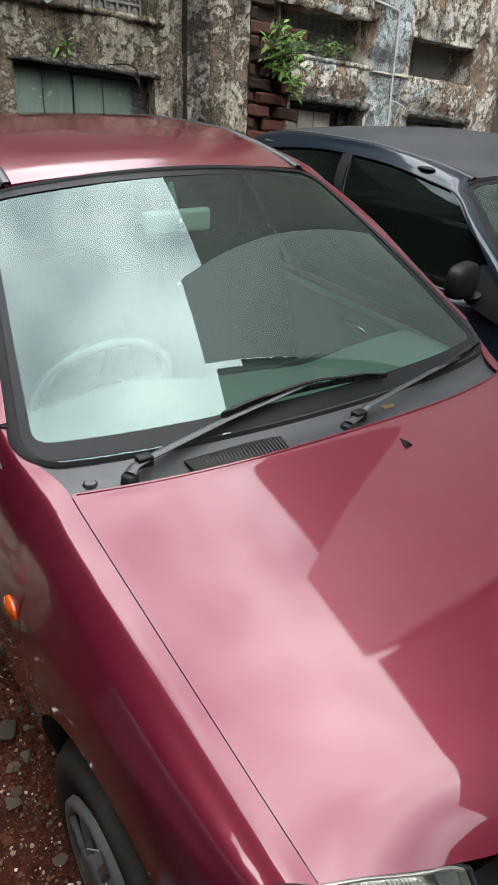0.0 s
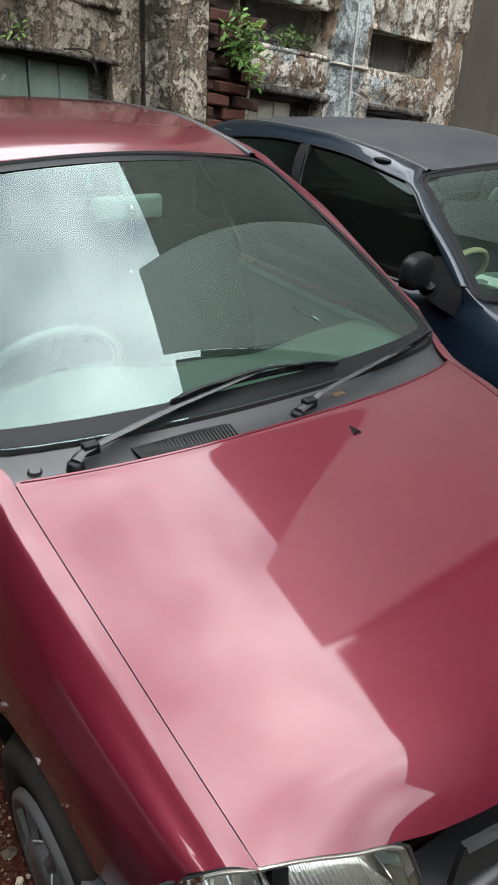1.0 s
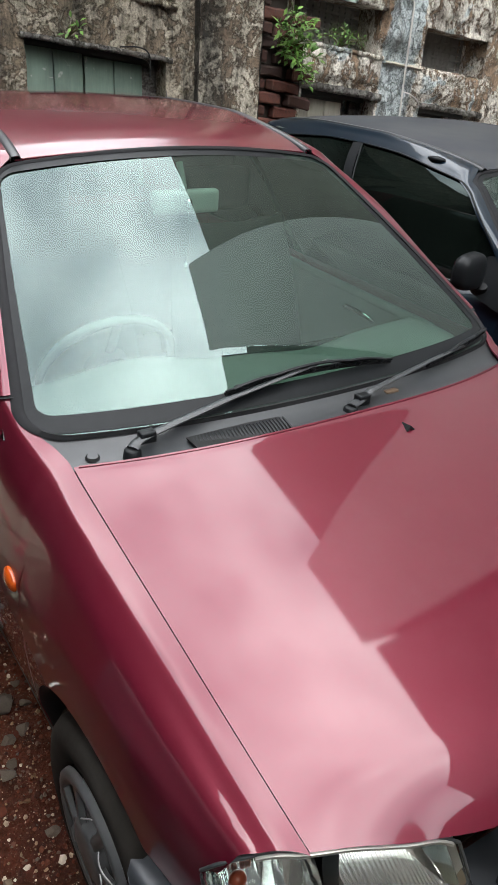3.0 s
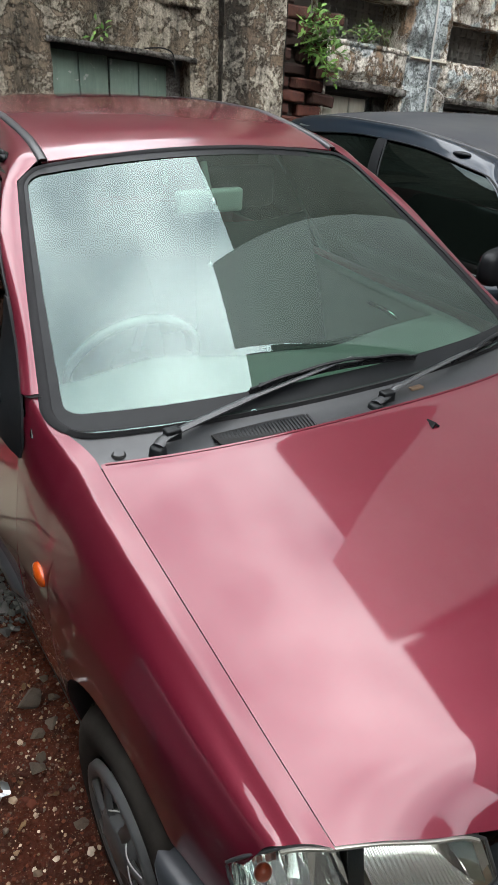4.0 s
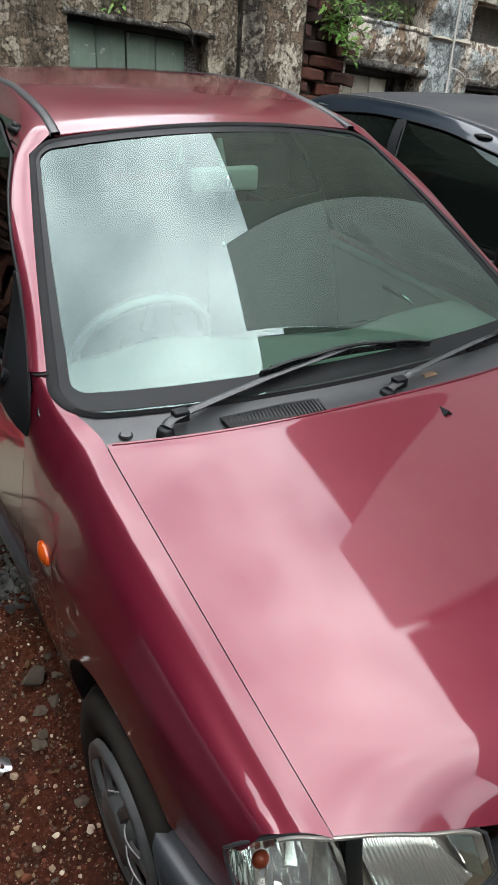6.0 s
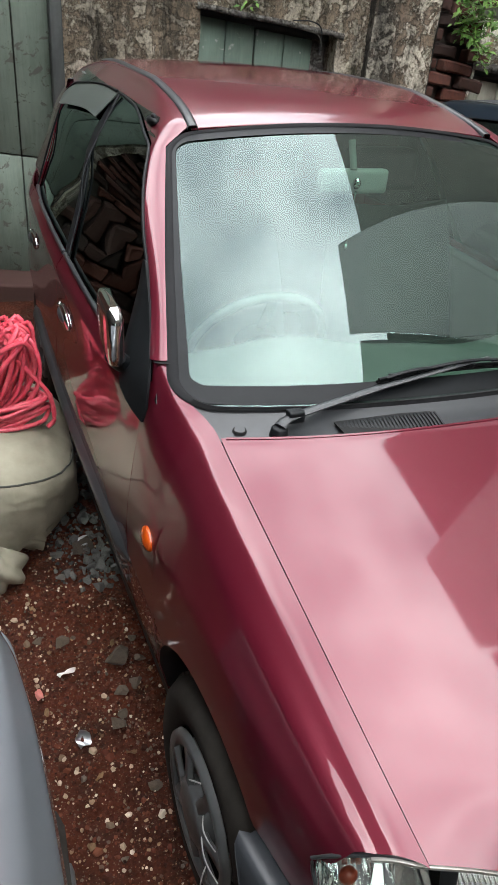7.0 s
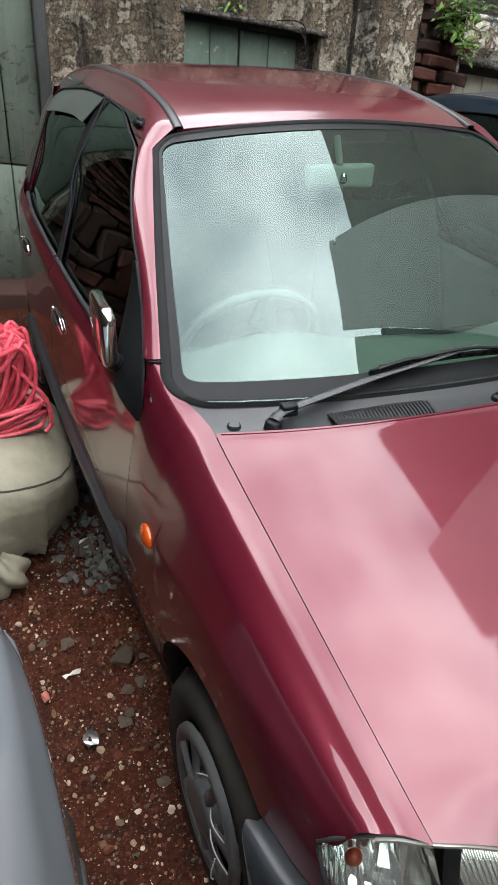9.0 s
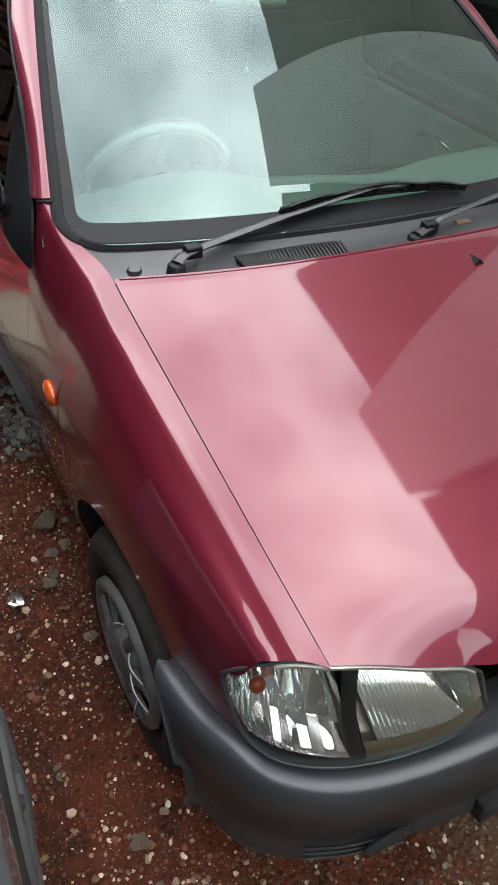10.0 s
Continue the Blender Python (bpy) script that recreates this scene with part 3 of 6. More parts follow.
            rows.append([(sg * (x + o), y, z + h) for o, h in ((0.013, -0.010), (0.012, 0.001), (0.004, 0.0035), (-0.006, 0.004), (-0.013, 0.002), (-0.014, -0.008))])
        part("roof_gutter", sheet(rows), TRIM, root, "black rubber gutter strip")
        if detail:
            x = side_point(0.98, 0.684)
            sm = bmesh.new()
            bmesh.ops.create_uvsphere(sm, u_segments=14, v_segments=10, radius=1)
            for v in sm.verts:
                v.co = Vector((sg * (x + 0.014 * v.co.x), 0.98 + 0.034 * v.co.y, 0.684 + 0.026 * v.co.z))
            part("side_repeater", sm, AMBER, root, "amber side lamp")
    # roof panel
    rows = []
    for i in range(49):
        y = 1.705 + 1.44 * (i / 48) ** 1.35
        w, ze = gutter(max(y, 1.70))
        mid = 1.401 + 0.062 * (1 - math.exp(-(y - 1.70) / 0.17)) - 0.10 * max(0, y - 2.45) ** 2
        row = []
        for j in range(33):
            u = lerp(-1, 1, j / 32)
            shift = 0.030 * u * u * max(0, 1 - (y - 1.705) / 0.5)
            row.append((w * u, y + shift - 0.006 * (i == 0), ze + (mid - ze) * (1 - u * u)))
        rows.append(row)
    part("roof", sheet(rows, 0.004), ROOF_RED if paint is RED else paint, root)
    # tailgate, rear screen and tail panel
    rows = [[(0.56 * u * (1 + 0.10 * (1 - k)), lerp(3.36, 3.10, k) + 0.05 * (1 - u * u), lerp(0.93, 1.335, k) + 0.02 * (1 - u * u) * k) for u in (-1, -0.6, -0.2, 0.2, 0.6, 1)] for k in (0, 0.25, 0.5, 0.75, 1)]
    rw = part("rear_window", sheet(rows, 0.003), glass_mat, root)
    rw.visible_shadow = False
    rows = [[(0.66 * u, 3.42 + 0.05 * (1 - u * u), z) for u in (-1, -0.6, -0.2, 0.2, 0.6, 1)] for z in (0.36, 0.6, 0.8, 0.95)]
    part("tailgate", sheet(rows, 0.004), paint, root)
    part("rear_bumper", box(-0.70, 0.70, 3.36, 3.50, 0.25, 0.52, 0.05, 3), BLACK, root)
    # floor pan, with the shade below the body put into its near-black colour
    part("floor_pan", box(-0.60, 0.60, 0.25, 3.35, 0.20, 0.26, 0.02), GAP_SHADE, root)
    # bonnet
    rows = [[hood_point(lerp(-1, 1, j / 48), i / 44) for j in range(49)] for i in [k * 0.8 for k in range(9)] + list(range(7, 43)) + [42.9, 43.2, 43.5, 43.8, 44]]
    part("bonnet", sheet(rows, 0.004), paint, root)
    # near-black sheet stands for the shade below the bonnet
    rows = [[hood_point(lerp(-1.06, 1.06, j / 12), lerp(0.06, 1.02, i / 12), -0.035) for j in range(13)] for i in range(13)]
    part("engine_bay", sheet(rows), GAP_SHADE, root)
    part("bonnet_edge", tube([hood_point(u, 1.0, -0.002) for u in [lerp(-0.985, 0.985, k / 60) for k in range(61)]], 0.0042, 10), paint, root)
    # windscreen with its black border
    rows = []
    for i in range(31):
        v = lerp(-0.002, 0.992, (i / 30) ** 1.25)
        d = max(0, 0.080 - v, v - 0.915)
        half = 1.045 - 0.115 * (1 - math.sqrt(max(0, 1 - (d / 0.082) ** 2)))
        rows.append([screen_point(lerp(-half, half, j / 32) * taper(v), v + 0.028 * (1 - (lerp(-half, half, j / 32)) ** 2) * max(0, 1 - v / 0.5)) for j in range(33)])
    ws = part("windscreen", sheet(rows), WINDSCREEN, root, "green-tinted windscreen")
    ws.visible_shadow = False

    def outline(hw, v0, v1, r_low, r_top, lift, n=20):
        """A closed line round the screen with rounded corners: hw half width in u, v0 to v1 up the glass, corner radii in metres."""
        su, sv = 0.60, 0.90
        pts = []
        for cu, cv, a0, r in ((1, 0, -90, r_low), (1, 1, 0, r_top), (-1, 1, 90, r_top), (-1, 0, 180, r_low)):
            for k in range(n + 1):
                w = radians(a0 + 90 * k / n)
                u = cu * (hw - r / su) + r / su * math.cos(w)
                v = lerp(v0, v1, cv) + (r / sv if cv == 0 else -r / sv) + r / sv * math.sin(w)
                pts.append((u, v))
            u, v = pts[-1]
            u2, v2 = {(1, 0): (hw, v1 - r_top / sv), (1, 1): (-hw + r_top / su, v1), (-1, 1): (-hw, v0 + r_low / sv), (-1, 0): (hw - r_low / su, v0)}[cu, cv]
            pts += [(lerp(u, u2, k / 24), lerp(v, v2, k / 24)) for k in range(1, 24)]
        return [screen_point(u * taper(v), v + 0.028 * (1 - u * u) * max(0, 1 - v / 0.5), lift) for u, v in pts]
    i1 = outline(1.004, 0.060, 0.962, 0.032, 0.045, 0.0015)
    o1 = outline(1.045, 0.006, 0.994, 0.070, 0.070, 0.0015)
    part("black_border", sheet([i1, o1], close=True), BLACK, ws)
    i2 = outline(1.038, 0.000, 0.990, 0.075, 0.072, 0.003)
    o2 = outline(1.074, -0.014, 1.010, 0.090, 0.085, 0.002)
    part("screen_rubber", sheet([i2, [lp + Vector((0, -0.003, 0.005)) for lp in [a.lerp(b, 0.4) for a, b in zip(i2, o2)]], o2], close=True), RUBBER, root)
    # cowl panel below the screen
    rows = []
    for i in range(9):
        row = []
        for j in range(41):
            u = lerp(-0.997, 0.997, j / 40)
            a = hood_point(u, 1.0, -0.012) + Vector((0, 0.004, 0))
            b = screen_point(u * 1.035, 0.012 + 0.028 * (1 - u * u), -0.001)
            p = a.lerp(b, i / 8)
            p.z -= 0.012 * math.sin(math.pi * i / 8)
            row.append(p)
        rows.append(row)
    part("cowl", sheet(rows, 0.003), TRIM, root, "black plastic cowl")


def sphere(cx, cy, cz, rx, ry, rz, seg=16):
    bm = bmesh.new()
    bmesh.ops.create_uvsphere(bm, u_segments=seg, v_segments=max(6, seg * 2 // 3), radius=1)
    for v in bm.verts:
        v.co = Vector((cx + rx * v.co.x, cy + ry * v.co.y, cz + rz * v.co.z))
    return bm


YELLOWED = mat("dull_lamp_housing", (0.42, 0.41, 0.37), 0.35, 0.6)
LAMP_TOP = [(0.716, 0.268, 0.668), (0.704, 0.245, 0.706), (0.675, 0.224, 0.728), (0.640, 0.204, 0.741), (0.605, 0.182, 0.744), (0.540, 0.158, 0.738), (0.470, 0.128, 0.728), (0.420, 0.112, 0.720), (0.385, 0.098, 0.700)]
LAMP_LOW = [(0.715, 0.262, 0.645), (0.708, 0.212, 0.592), (0.680, 0.172, 0.564), (0.640, 0.142, 0.554), (0.58, 0.114, 0.550), (0.51, 0.092, 0.556), (0.45, 0.080, 0.566), (0.400, 0.073, 0.585), (0.365, 0.072, 0.620)]


def headlamp(root, sg, fancy=True, skin=None):
    """A clear head lamp: lens, rim, bowl with ribs, dark divider, amber bulb."""
    lamp = new("headlamp")
    lamp.parent = root
    top, low = spline(LAMP_TOP, 31), spline(LAMP_LOW, 31)
    out = Vector((0.35, -0.9, 0.15))

    def at(k, v, d=0.0):
        i = min(29, int(k * 30))
        f = k * 30 - i
        p = low[i].lerp(low[i + 1], f).lerp(top[i].lerp(top[i + 1], f), v)
        p = p + out * (0.018 * 4 * v * (1 - v) * min(1, 6 * k, 6 * (1 - k)) + d)
        return Vector((sg * p.x, p.y, p.z))
    ln = part("lamp_lens", sheet([[at(i / 30, j / 10) for j in range(11)] for i in range(31)]), skin or LENS, lamp, "clear lamp lens" if not skin else "")
    ln.visible_shadow = False
    loop = [at(i / 30, 0, -0.001) for i in range(31)] + [at(1, j / 6, -0.002) for j in range(1, 6)] + [at(1 - i / 30, 1, -0.003) for i in range(31)] + [at(0, 1 - j / 4, -0.001) for j in range(1, 4)]
    part("lamp_rim", tube(loop + [loop[0]], 0.0030, 6), skin or TRIM, lamp, "dark grey rubber rim" if not skin else "")
    if fancy:
        part("lamp_top_strip", sheet([[at(k / 24, 1.0, d) + Vector((0, 0, h)) for d, h in ((-0.030, -0.002), (-0.004, 0.002), (0.004, -0.001), (0.003, -0.008))] for k in range(7, 24)], 0.002), YELLOWED, lamp, "dull yellowed upper edge of the lamp")
    # the bowls lean back: shallow at the foot, deep under the upper edge
    lean = lambda k, v, most: -0.010 - most * v ** 0.75 * min(1, 4.5 * k + 0.08, 6 * (1 - k) + 0.1)
    corner = lambda k, v: at(k, 0.03 + 0.94 * v, lean(k, v, 0.108) - 0.012 * math.sin(math.pi * min(1, k / 0.55)))
    rows = []
    for i in range(61):
        k = lerp(0.03, 0.525, i / 60)
        row = []
        for j in range(13):
            v = j / 12
            rib = 0.0022 * math.sin(i * math.pi / 2) * max(0, 1 - v / 0.36) if k < 0.34 else 0
            step = 0.0035 * (int(k * 22 + 1.5 * v) % 2) * min(1, max(0, (v - 0.36) / 0.1))
            row.append(corner(k, v) + Vector((0, -rib - step, 0.4 * rib)))
        rows.append(row)
    part("lamp_bowl", sheet(rows), skin or REFLECT, lamp, smooth=False)
    part("lamp_bowl", sheet([[at(0.56 + 0.44 * i / 20, 0.03 + 0.94 * j / 10, lean(0.56 + 0.44 * i / 20, j / 10, 0.130) - 0.016) for j in range(11)] for i in range(21)]), skin or (TRIM if not fancy else YELLOWED), lamp)
    part("lamp_roof", sheet([[at(k / 24, 0.985, d) for d in (-0.004, -0.05, -0.15 * min(1, 0.19 * k + 0.1))] for k in range(1, 24)], 0.002), skin or TRIM, lamp)
    if not fancy:
        return
    # large facets of the corner bowl
    for k0, k1, v0, v1, up in ((0.40, 0.48, 0.30, 0.72, 0.022), (0.32, 0.37, 0.42, 0.74, 0.006)):
        a, b, c, d = (corner(k, v) + Vector((0, -0.006, 0.002)) for k, v in ((k0, v0), (k1, v0), (k1, v1), (k0 + 0.02, v1)))
        part("lamp_facet", sheet([[a, b], [d, c + Vector((0, up * 0.4, 0))]], 0.002), REFLECT, lamp, smooth=False)
    # small facets along the foot of the bowl, each turned a little differently
    for n in range(9):
        k0, turn, nod = 0.20 + 0.035 * n, (-0.004, 0.005, 0.001)[n % 3], (0.0, 0.007, -0.004, 0.003)[n % 4]
        a, b, c, d = (corner(k, v) + Vector((0, -0.008, 0.003)) for k, v in ((k0, 0.05), (k0 + 0.033, 0.05), (k0 + 0.033, 0.31), (k0, 0.31)))
        back = Vector((0, 0.006 + nod, -0.008))
        part("lamp_facet", sheet([[a, b + Vector((0, turn, 0))], [d + back, c + back + Vector((0, turn, 0))]], 0.002), REFLECT, lamp, smooth=False)
    # curved dark divider and the fluted main reflector
    part("lamp_divider", sheet([[at(k + 0.028 * (1 - 4 * (v - 0.5) ** 2) * -1 + 0.03 * v, v, dd) for v in (0.02, 0.15, 0.3, 0.5, 0.7, 0.85, 0.98)] for k, dd in ((0.522, -0.010), (0.542, -0.006), (0.564, -0.010))], 0.003), BLACK, lamp)
    rows = []
    for i in range(97):
        k = lerp(0.575, 0.905, i / 96)
        hi = max(0.24, 0.84 - 0.62 * max(0, (k - 0.63) / 0.275) ** 1.7)
        rows.append([at(k + 0.04 * (0.5 - j / 8), lerp(0.20, hi, j / 8), -0.006 + 0.0010 * math.sin(i * math.pi / 2) - 0.125 * (lerp(0.20, hi, j / 8) - 0.10)) for j in range(9)])
    part("lamp_flutes", sheet(rows), REFLECT, lamp, smooth=False)
    rows = [[at(lerp(0.58, 0.925, i / 80), v, -0.085 - 0.12 * (v - 0.82) + 0.0012 * math.sin(i * math.pi / 2)) for v in (0.82, 0.87, 0.93)] for i in range(81)]
    part("lamp_flutes", sheet(rows), REFLECT, lamp, smooth=False)
    part("lamp_sill", sheet([[at(k, v, d) for v, d in ((0.20, -0.018), (0.17, -0.010), (0.03, -0.006))] for k in [lerp(0.56, 0.985, i / 16) for i in range(17)]], 0.002), mat("dusty_brown_lamp_sill", (0.16, 0.125, 0.085), 0.6), lamp, "dusty brown lower edge")
    # dark sheet painted as the shaded recess above the flutes
    part("lamp_shield", sheet([[at(k, v, -0.095) for v in (0.50, 0.65, 0.82)] for k in (0.71, 0.76, 0.80, 0.84)], 0.002), TRIM, lamp)
    part("lamp_mirror", sheet([[at(k, v, -0.020 - 0.075 * v ** 0.75 + 0.045 * (k - 0.835) / 0.10) for v in (0.25, 0.35, 0.5, 0.65, 0.84)] for k in (0.835, 0.86, 0.885, 0.91, 0.935)], 0.002), REFLECT, lamp)
    c = at(0.22, 0.62, -0.045)
    part("indicator_bulb", sphere(c.x, c.y, c.z, 0.014, 0.012, 0.014), mat("dull_red_bulb", (0.22, 0.035, 0.012), 0.3), lamp, "dull red-orange indicator bulb")


BUMP = [(0.770, 0.44), (0.764, 0.35), (0.750, 0.275), (0.726, 0.202), (0.678, 0.140), (0.585, 0.088), (0.44, 0.052), (0.22, 0.026), (0.0, 0.018)]
BUMP_TOP = [0.532, 0.549, 0.553, 0.572, 0.550, 0.538, 0.550, 0.590, 0.600]


def front_bumper(root, colour, full=True):
    half = spline([(x, y, z) for (x, y), z in zip(BUMP, BUMP_TOP)], 41)
    line = [Vector((-p.x, p.y, p.z)) for p in half] + [Vector(p) for p in half[-2::-1]]
    n = len(line)
    rows = []
    for h, o in ((0.012, -0.095), (0.006, -0.055), (0.0, -0.022), (0.0, -0.004), (0.03, 0.008), (0.16, 0.012), (0.42, 0.010), (0.47, -0.004), (0.72, -0.006), (0.80, 0.0), (0.94, -0.014), (1.0, -0.035), (0.98, -0.08)):
        row = []
        for k, p in enumerate(line):
            t = (line[min(k + 1, n - 1)] - line[max(k - 1, 0)])
            t.z = 0
            t.normalize()
            nor = Vector((t.y, -t.x, 0))
            z = p.z + (0.195 - p.z) * h - (0.006 if h == 0 and o < -0.01 else 0)
            q = Vector((p.x, p.y, z)) + nor * o
            # the ends are cut along the wheel arch
            q.y = min(q.y, WHEEL_Y - math.sqrt(max(0, (ARCH_R + 0.004) ** 2 - (q.z - 0.275) ** 2)))
            if not full:
                q.y = min(q.y, 0.36)
            row.append(q)
        rows.append(row)
    b = part("front_bumper", sheet(rows), colour, root, "matt black plastic bumper" if full else "")
    if full:
        # lower air slot and fog lamp recesses, their shade painted near-black, and the mark plate
        part("air_slot", box(-0.30, 0.30, 0.010, 0.05, 0.255, 0.315, 0.012, 2), GAP_SHADE, b)
        for sg in (-1, 1):
            part("fog_recess", sphere(sg * 0.475, 0.056, 0.290, 0.055, 0.010, 0.024, 20), GAP_SHADE, b)
            for k in range(3):
                part("moulded_groove", tube([(sg * 0.62, 0.1035, 0.30 - 0.022 * k), (sg * 0.55, 0.0765, 0.298 - 0.022 * k), (sg * 0.44, 0.049, 0.297 - 0.022 * k)], 0.003, 5, 8), TRIM, b)


def grille(root):
    # back panel in near-black, the grille's inner shade as colour
    g = part("grille_panel", sheet([[(0.315 * u, 0.062 - 0.030 * (1 - u * u), lerp(0.595, 0.700, v)) for v in (0, 0.5, 1)] for u in [lerp(-1, 1, k / 16) for k in range(17)]], 0.01), GAP_SHADE, root)
    part("grille_strip", sheet([[(0.318 * u, 0.050 - 0.030 * (1 - u * u) - 0.006 * math.sin(math.pi * v), lerp(0.690, 0.706, v)) for v in (0, 0.5, 1)] for u in [lerp(-1, 1, k / 16) for k in range(17)]], 0.004), TRIM, g, "grey strip")
    loop = []
    for k in range(49):
        w = 2 * math.pi * k / 48
        c, s = math.cos(w), math.sin(w)
        loop.append((0.215 * math.copysign(abs(c) ** 0.55, c), 0.016 + 0.03 * abs(c) ** 3, 0.648 + 0.060 * math.copysign(abs(s) ** 0.75, s)))
    part("grille_surround", tube(loop, 0.016, 8), BLACK, g, "glossy black grille ring")
    for k in range(3):
        part("grille_bar", tube([(-0.19, 0.030, 0.622 + 0.026 * k), (0, 0.012, 0.622 + 0.026 * k), (0.19, 0.030, 0.622 + 0.026 * k)], 0.005, 6, 12), BLACK, g)


def wiper(root, base, pts, blade, foot):
    w = new("wiper")
    w.parent = root
    part("wiper_pivot", join(ring([(0.001, 0.010), (0.013, 0.010), (0.017, 0.007), (0.020, -0.01)], "z", 20, base)), BLACK, w)
    arm = [Vector(base) + Vector((0, 0, 0.010))] + [Vector(p) for p in pts]
    part("wiper_arm", tube(arm[:3], (0.015, 0.0115), 8, 8, 0.45), TRIM, w, "black painted wiper arm")
    part("wiper_arm", tube(arm[2:], (0.0110, 0.0055), 8, 12, 0.4), TRIM, w)
    part("arm_hinge", box(*[q for c, h in zip(arm[1], (0.017, 0.012, 0.012)) for q in (c - h, c + h)], 0.004), BLACK, w)
    a, m, b = [Vector(q) for q in blade]
    up = Vector((0, -0.45, 0.9))
    along = lambda t, h: (1 - t) ** 2 * a + 2 * t * (1 - t) * m + t * t * b + up * h
    part("blade_rubber", tube([along(k / 16, 0.0) for k in range(17)], 0.0048, 6), RUBBER, w)
    part("blade_spine", tube([along(k / 16, 0.009) for k in range(17)], 0.0042, 6), BLACK, w)
    # stacked bridges of the blade carrier
    part("blade_bridge", tube([along(lerp(0.20, 0.80, k / 12), 0.012 + 0.016 * math.sin(math.pi * k / 12)) for k in range(13)], 0.0062, 6, squash=0.6), BLACK, w)
    for c in (0.20, 0.80):
        part("blade_bridge", tube([along(lerp(c - 0.16, c + 0.16, k / 8), 0.010 + 0.010 * math.sin(math.pi * k / 8)) for k in range(9)], 0.0058, 6, squash=0.6), BLACK, w)
    for k in range(7):
        p = along((k + 0.5) / 7, 0.006)
        part("blade_clip", box(p.x - 0.008, p.x + 0.008, p.y - 0.007, p.y + 0.007, p.z - 0.004, p.z + 0.008, 0.002, 1), BLACK, w, smooth=False)


def cowl_details(root):
    # vent grille of thin slats
    v = new("cowl_vent")
    v.parent = root
    for k in range(28):
        t = k / 27
        x = lerp(-0.385, -0.165, t)
        y0, y1 = lerp(0.888, 0.856, t), lerp(0.932, 0.912, t)
        z = lerp(0.940, 0.946, t) + 0.006
        part("vent_slat", sheet([[(x - 0.003, y0, z), (x, lerp(y0, y1, 0.5) , z + 0.005), (x + 0.006, y1, z + 0.003)], [(x + 0.001, y0, z + 0.001), (x + 0.004, lerp(y0, y1, 0.5), z + 0.006), (x + 0.010, y1, z + 0.004)]], 0.003), BLACK, v)
    # near-black bed painted as the shade between the slats
    part("vent_bed", sheet([[(x, y, 0.9465) for y in (0.872, 0.93)] for x in (-0.39, -0.16)], 0.004), GAP_SHADE, v)
    # washer jet on the bonnet
    j = hood_point(0.135, 0.898, -0.001)
    part("washer_jet", sheet([[(j.x - 0.003, j.y + 0.016, j.z), (j.x, j.y + 0.015, j.z + 0.007), (j.x + 0.003, j.y + 0.016, j.z)], [(j.x - 0.012, j.y - 0.015, j.z), (j.x, j.y - 0.013, j.z + 0.010), (j.x + 0.012, j.y - 0.015, j.z)]], 0.004), BLACK, root, "small black washer jet")
    # a screw well near the wing and a chipped mounting
    part("screw_well", ring([(0.001, 0.001), (0.010, 0.002), (0.013, 0.006), (0.016, 0.001)], "z", 16, (-0.583, 0.968, 0.931)), GAP_SHADE, root)
    part("mount_patch", box(0.155, 0.195, 0.908, 0.924, 0.940, 0.952, 0.004), mat("rusty_tan", (0.11, 0.07, 0.042), 0.8), root, "rust-tan mounting")
    wiper(root, (-0.512, 0.932, 0.944), [(-0.472, 0.947, 0.966), screen_point(-0.40, 0.052, 0.022), screen_point(-0.10, 0.092, 0.030), screen_point(0.045, 0.108, 0.030)],
          (screen_point(-0.400, 0.072, 0.012), screen_point(-0.03, 0.112, 0.012), screen_point(0.345, 0.065, 0.012)), None)
    wiper(root, (0.018, 0.882, 0.946), [(0.060, 0.893, 0.962), (0.10, 0.905, 0.972), (0.34, 0.948, 0.990), (0.50, 0.985, 0.988)],
          ((0.33, 0.952, 0.972), (0.50, 0.992, 0.974), (0.655, 1.050, 0.985)), None)
    # roof aerial base
    part("aerial_base", join(sphere(-upper_point(1.84, 1.372) - 0.001, 1.84, 1.376, 0.015, 0.036, 0.013, 16), sphere(-upper_point(1.84, 1.372), 1.832, 1.386, 0.008, 0.016, 0.010, 12)), BLACK, root, "black aerial base")


IVORY = plastic("ivory_cover", (0.55, 0.44, 0.28), 0.6, 0.2, 0.22, False)


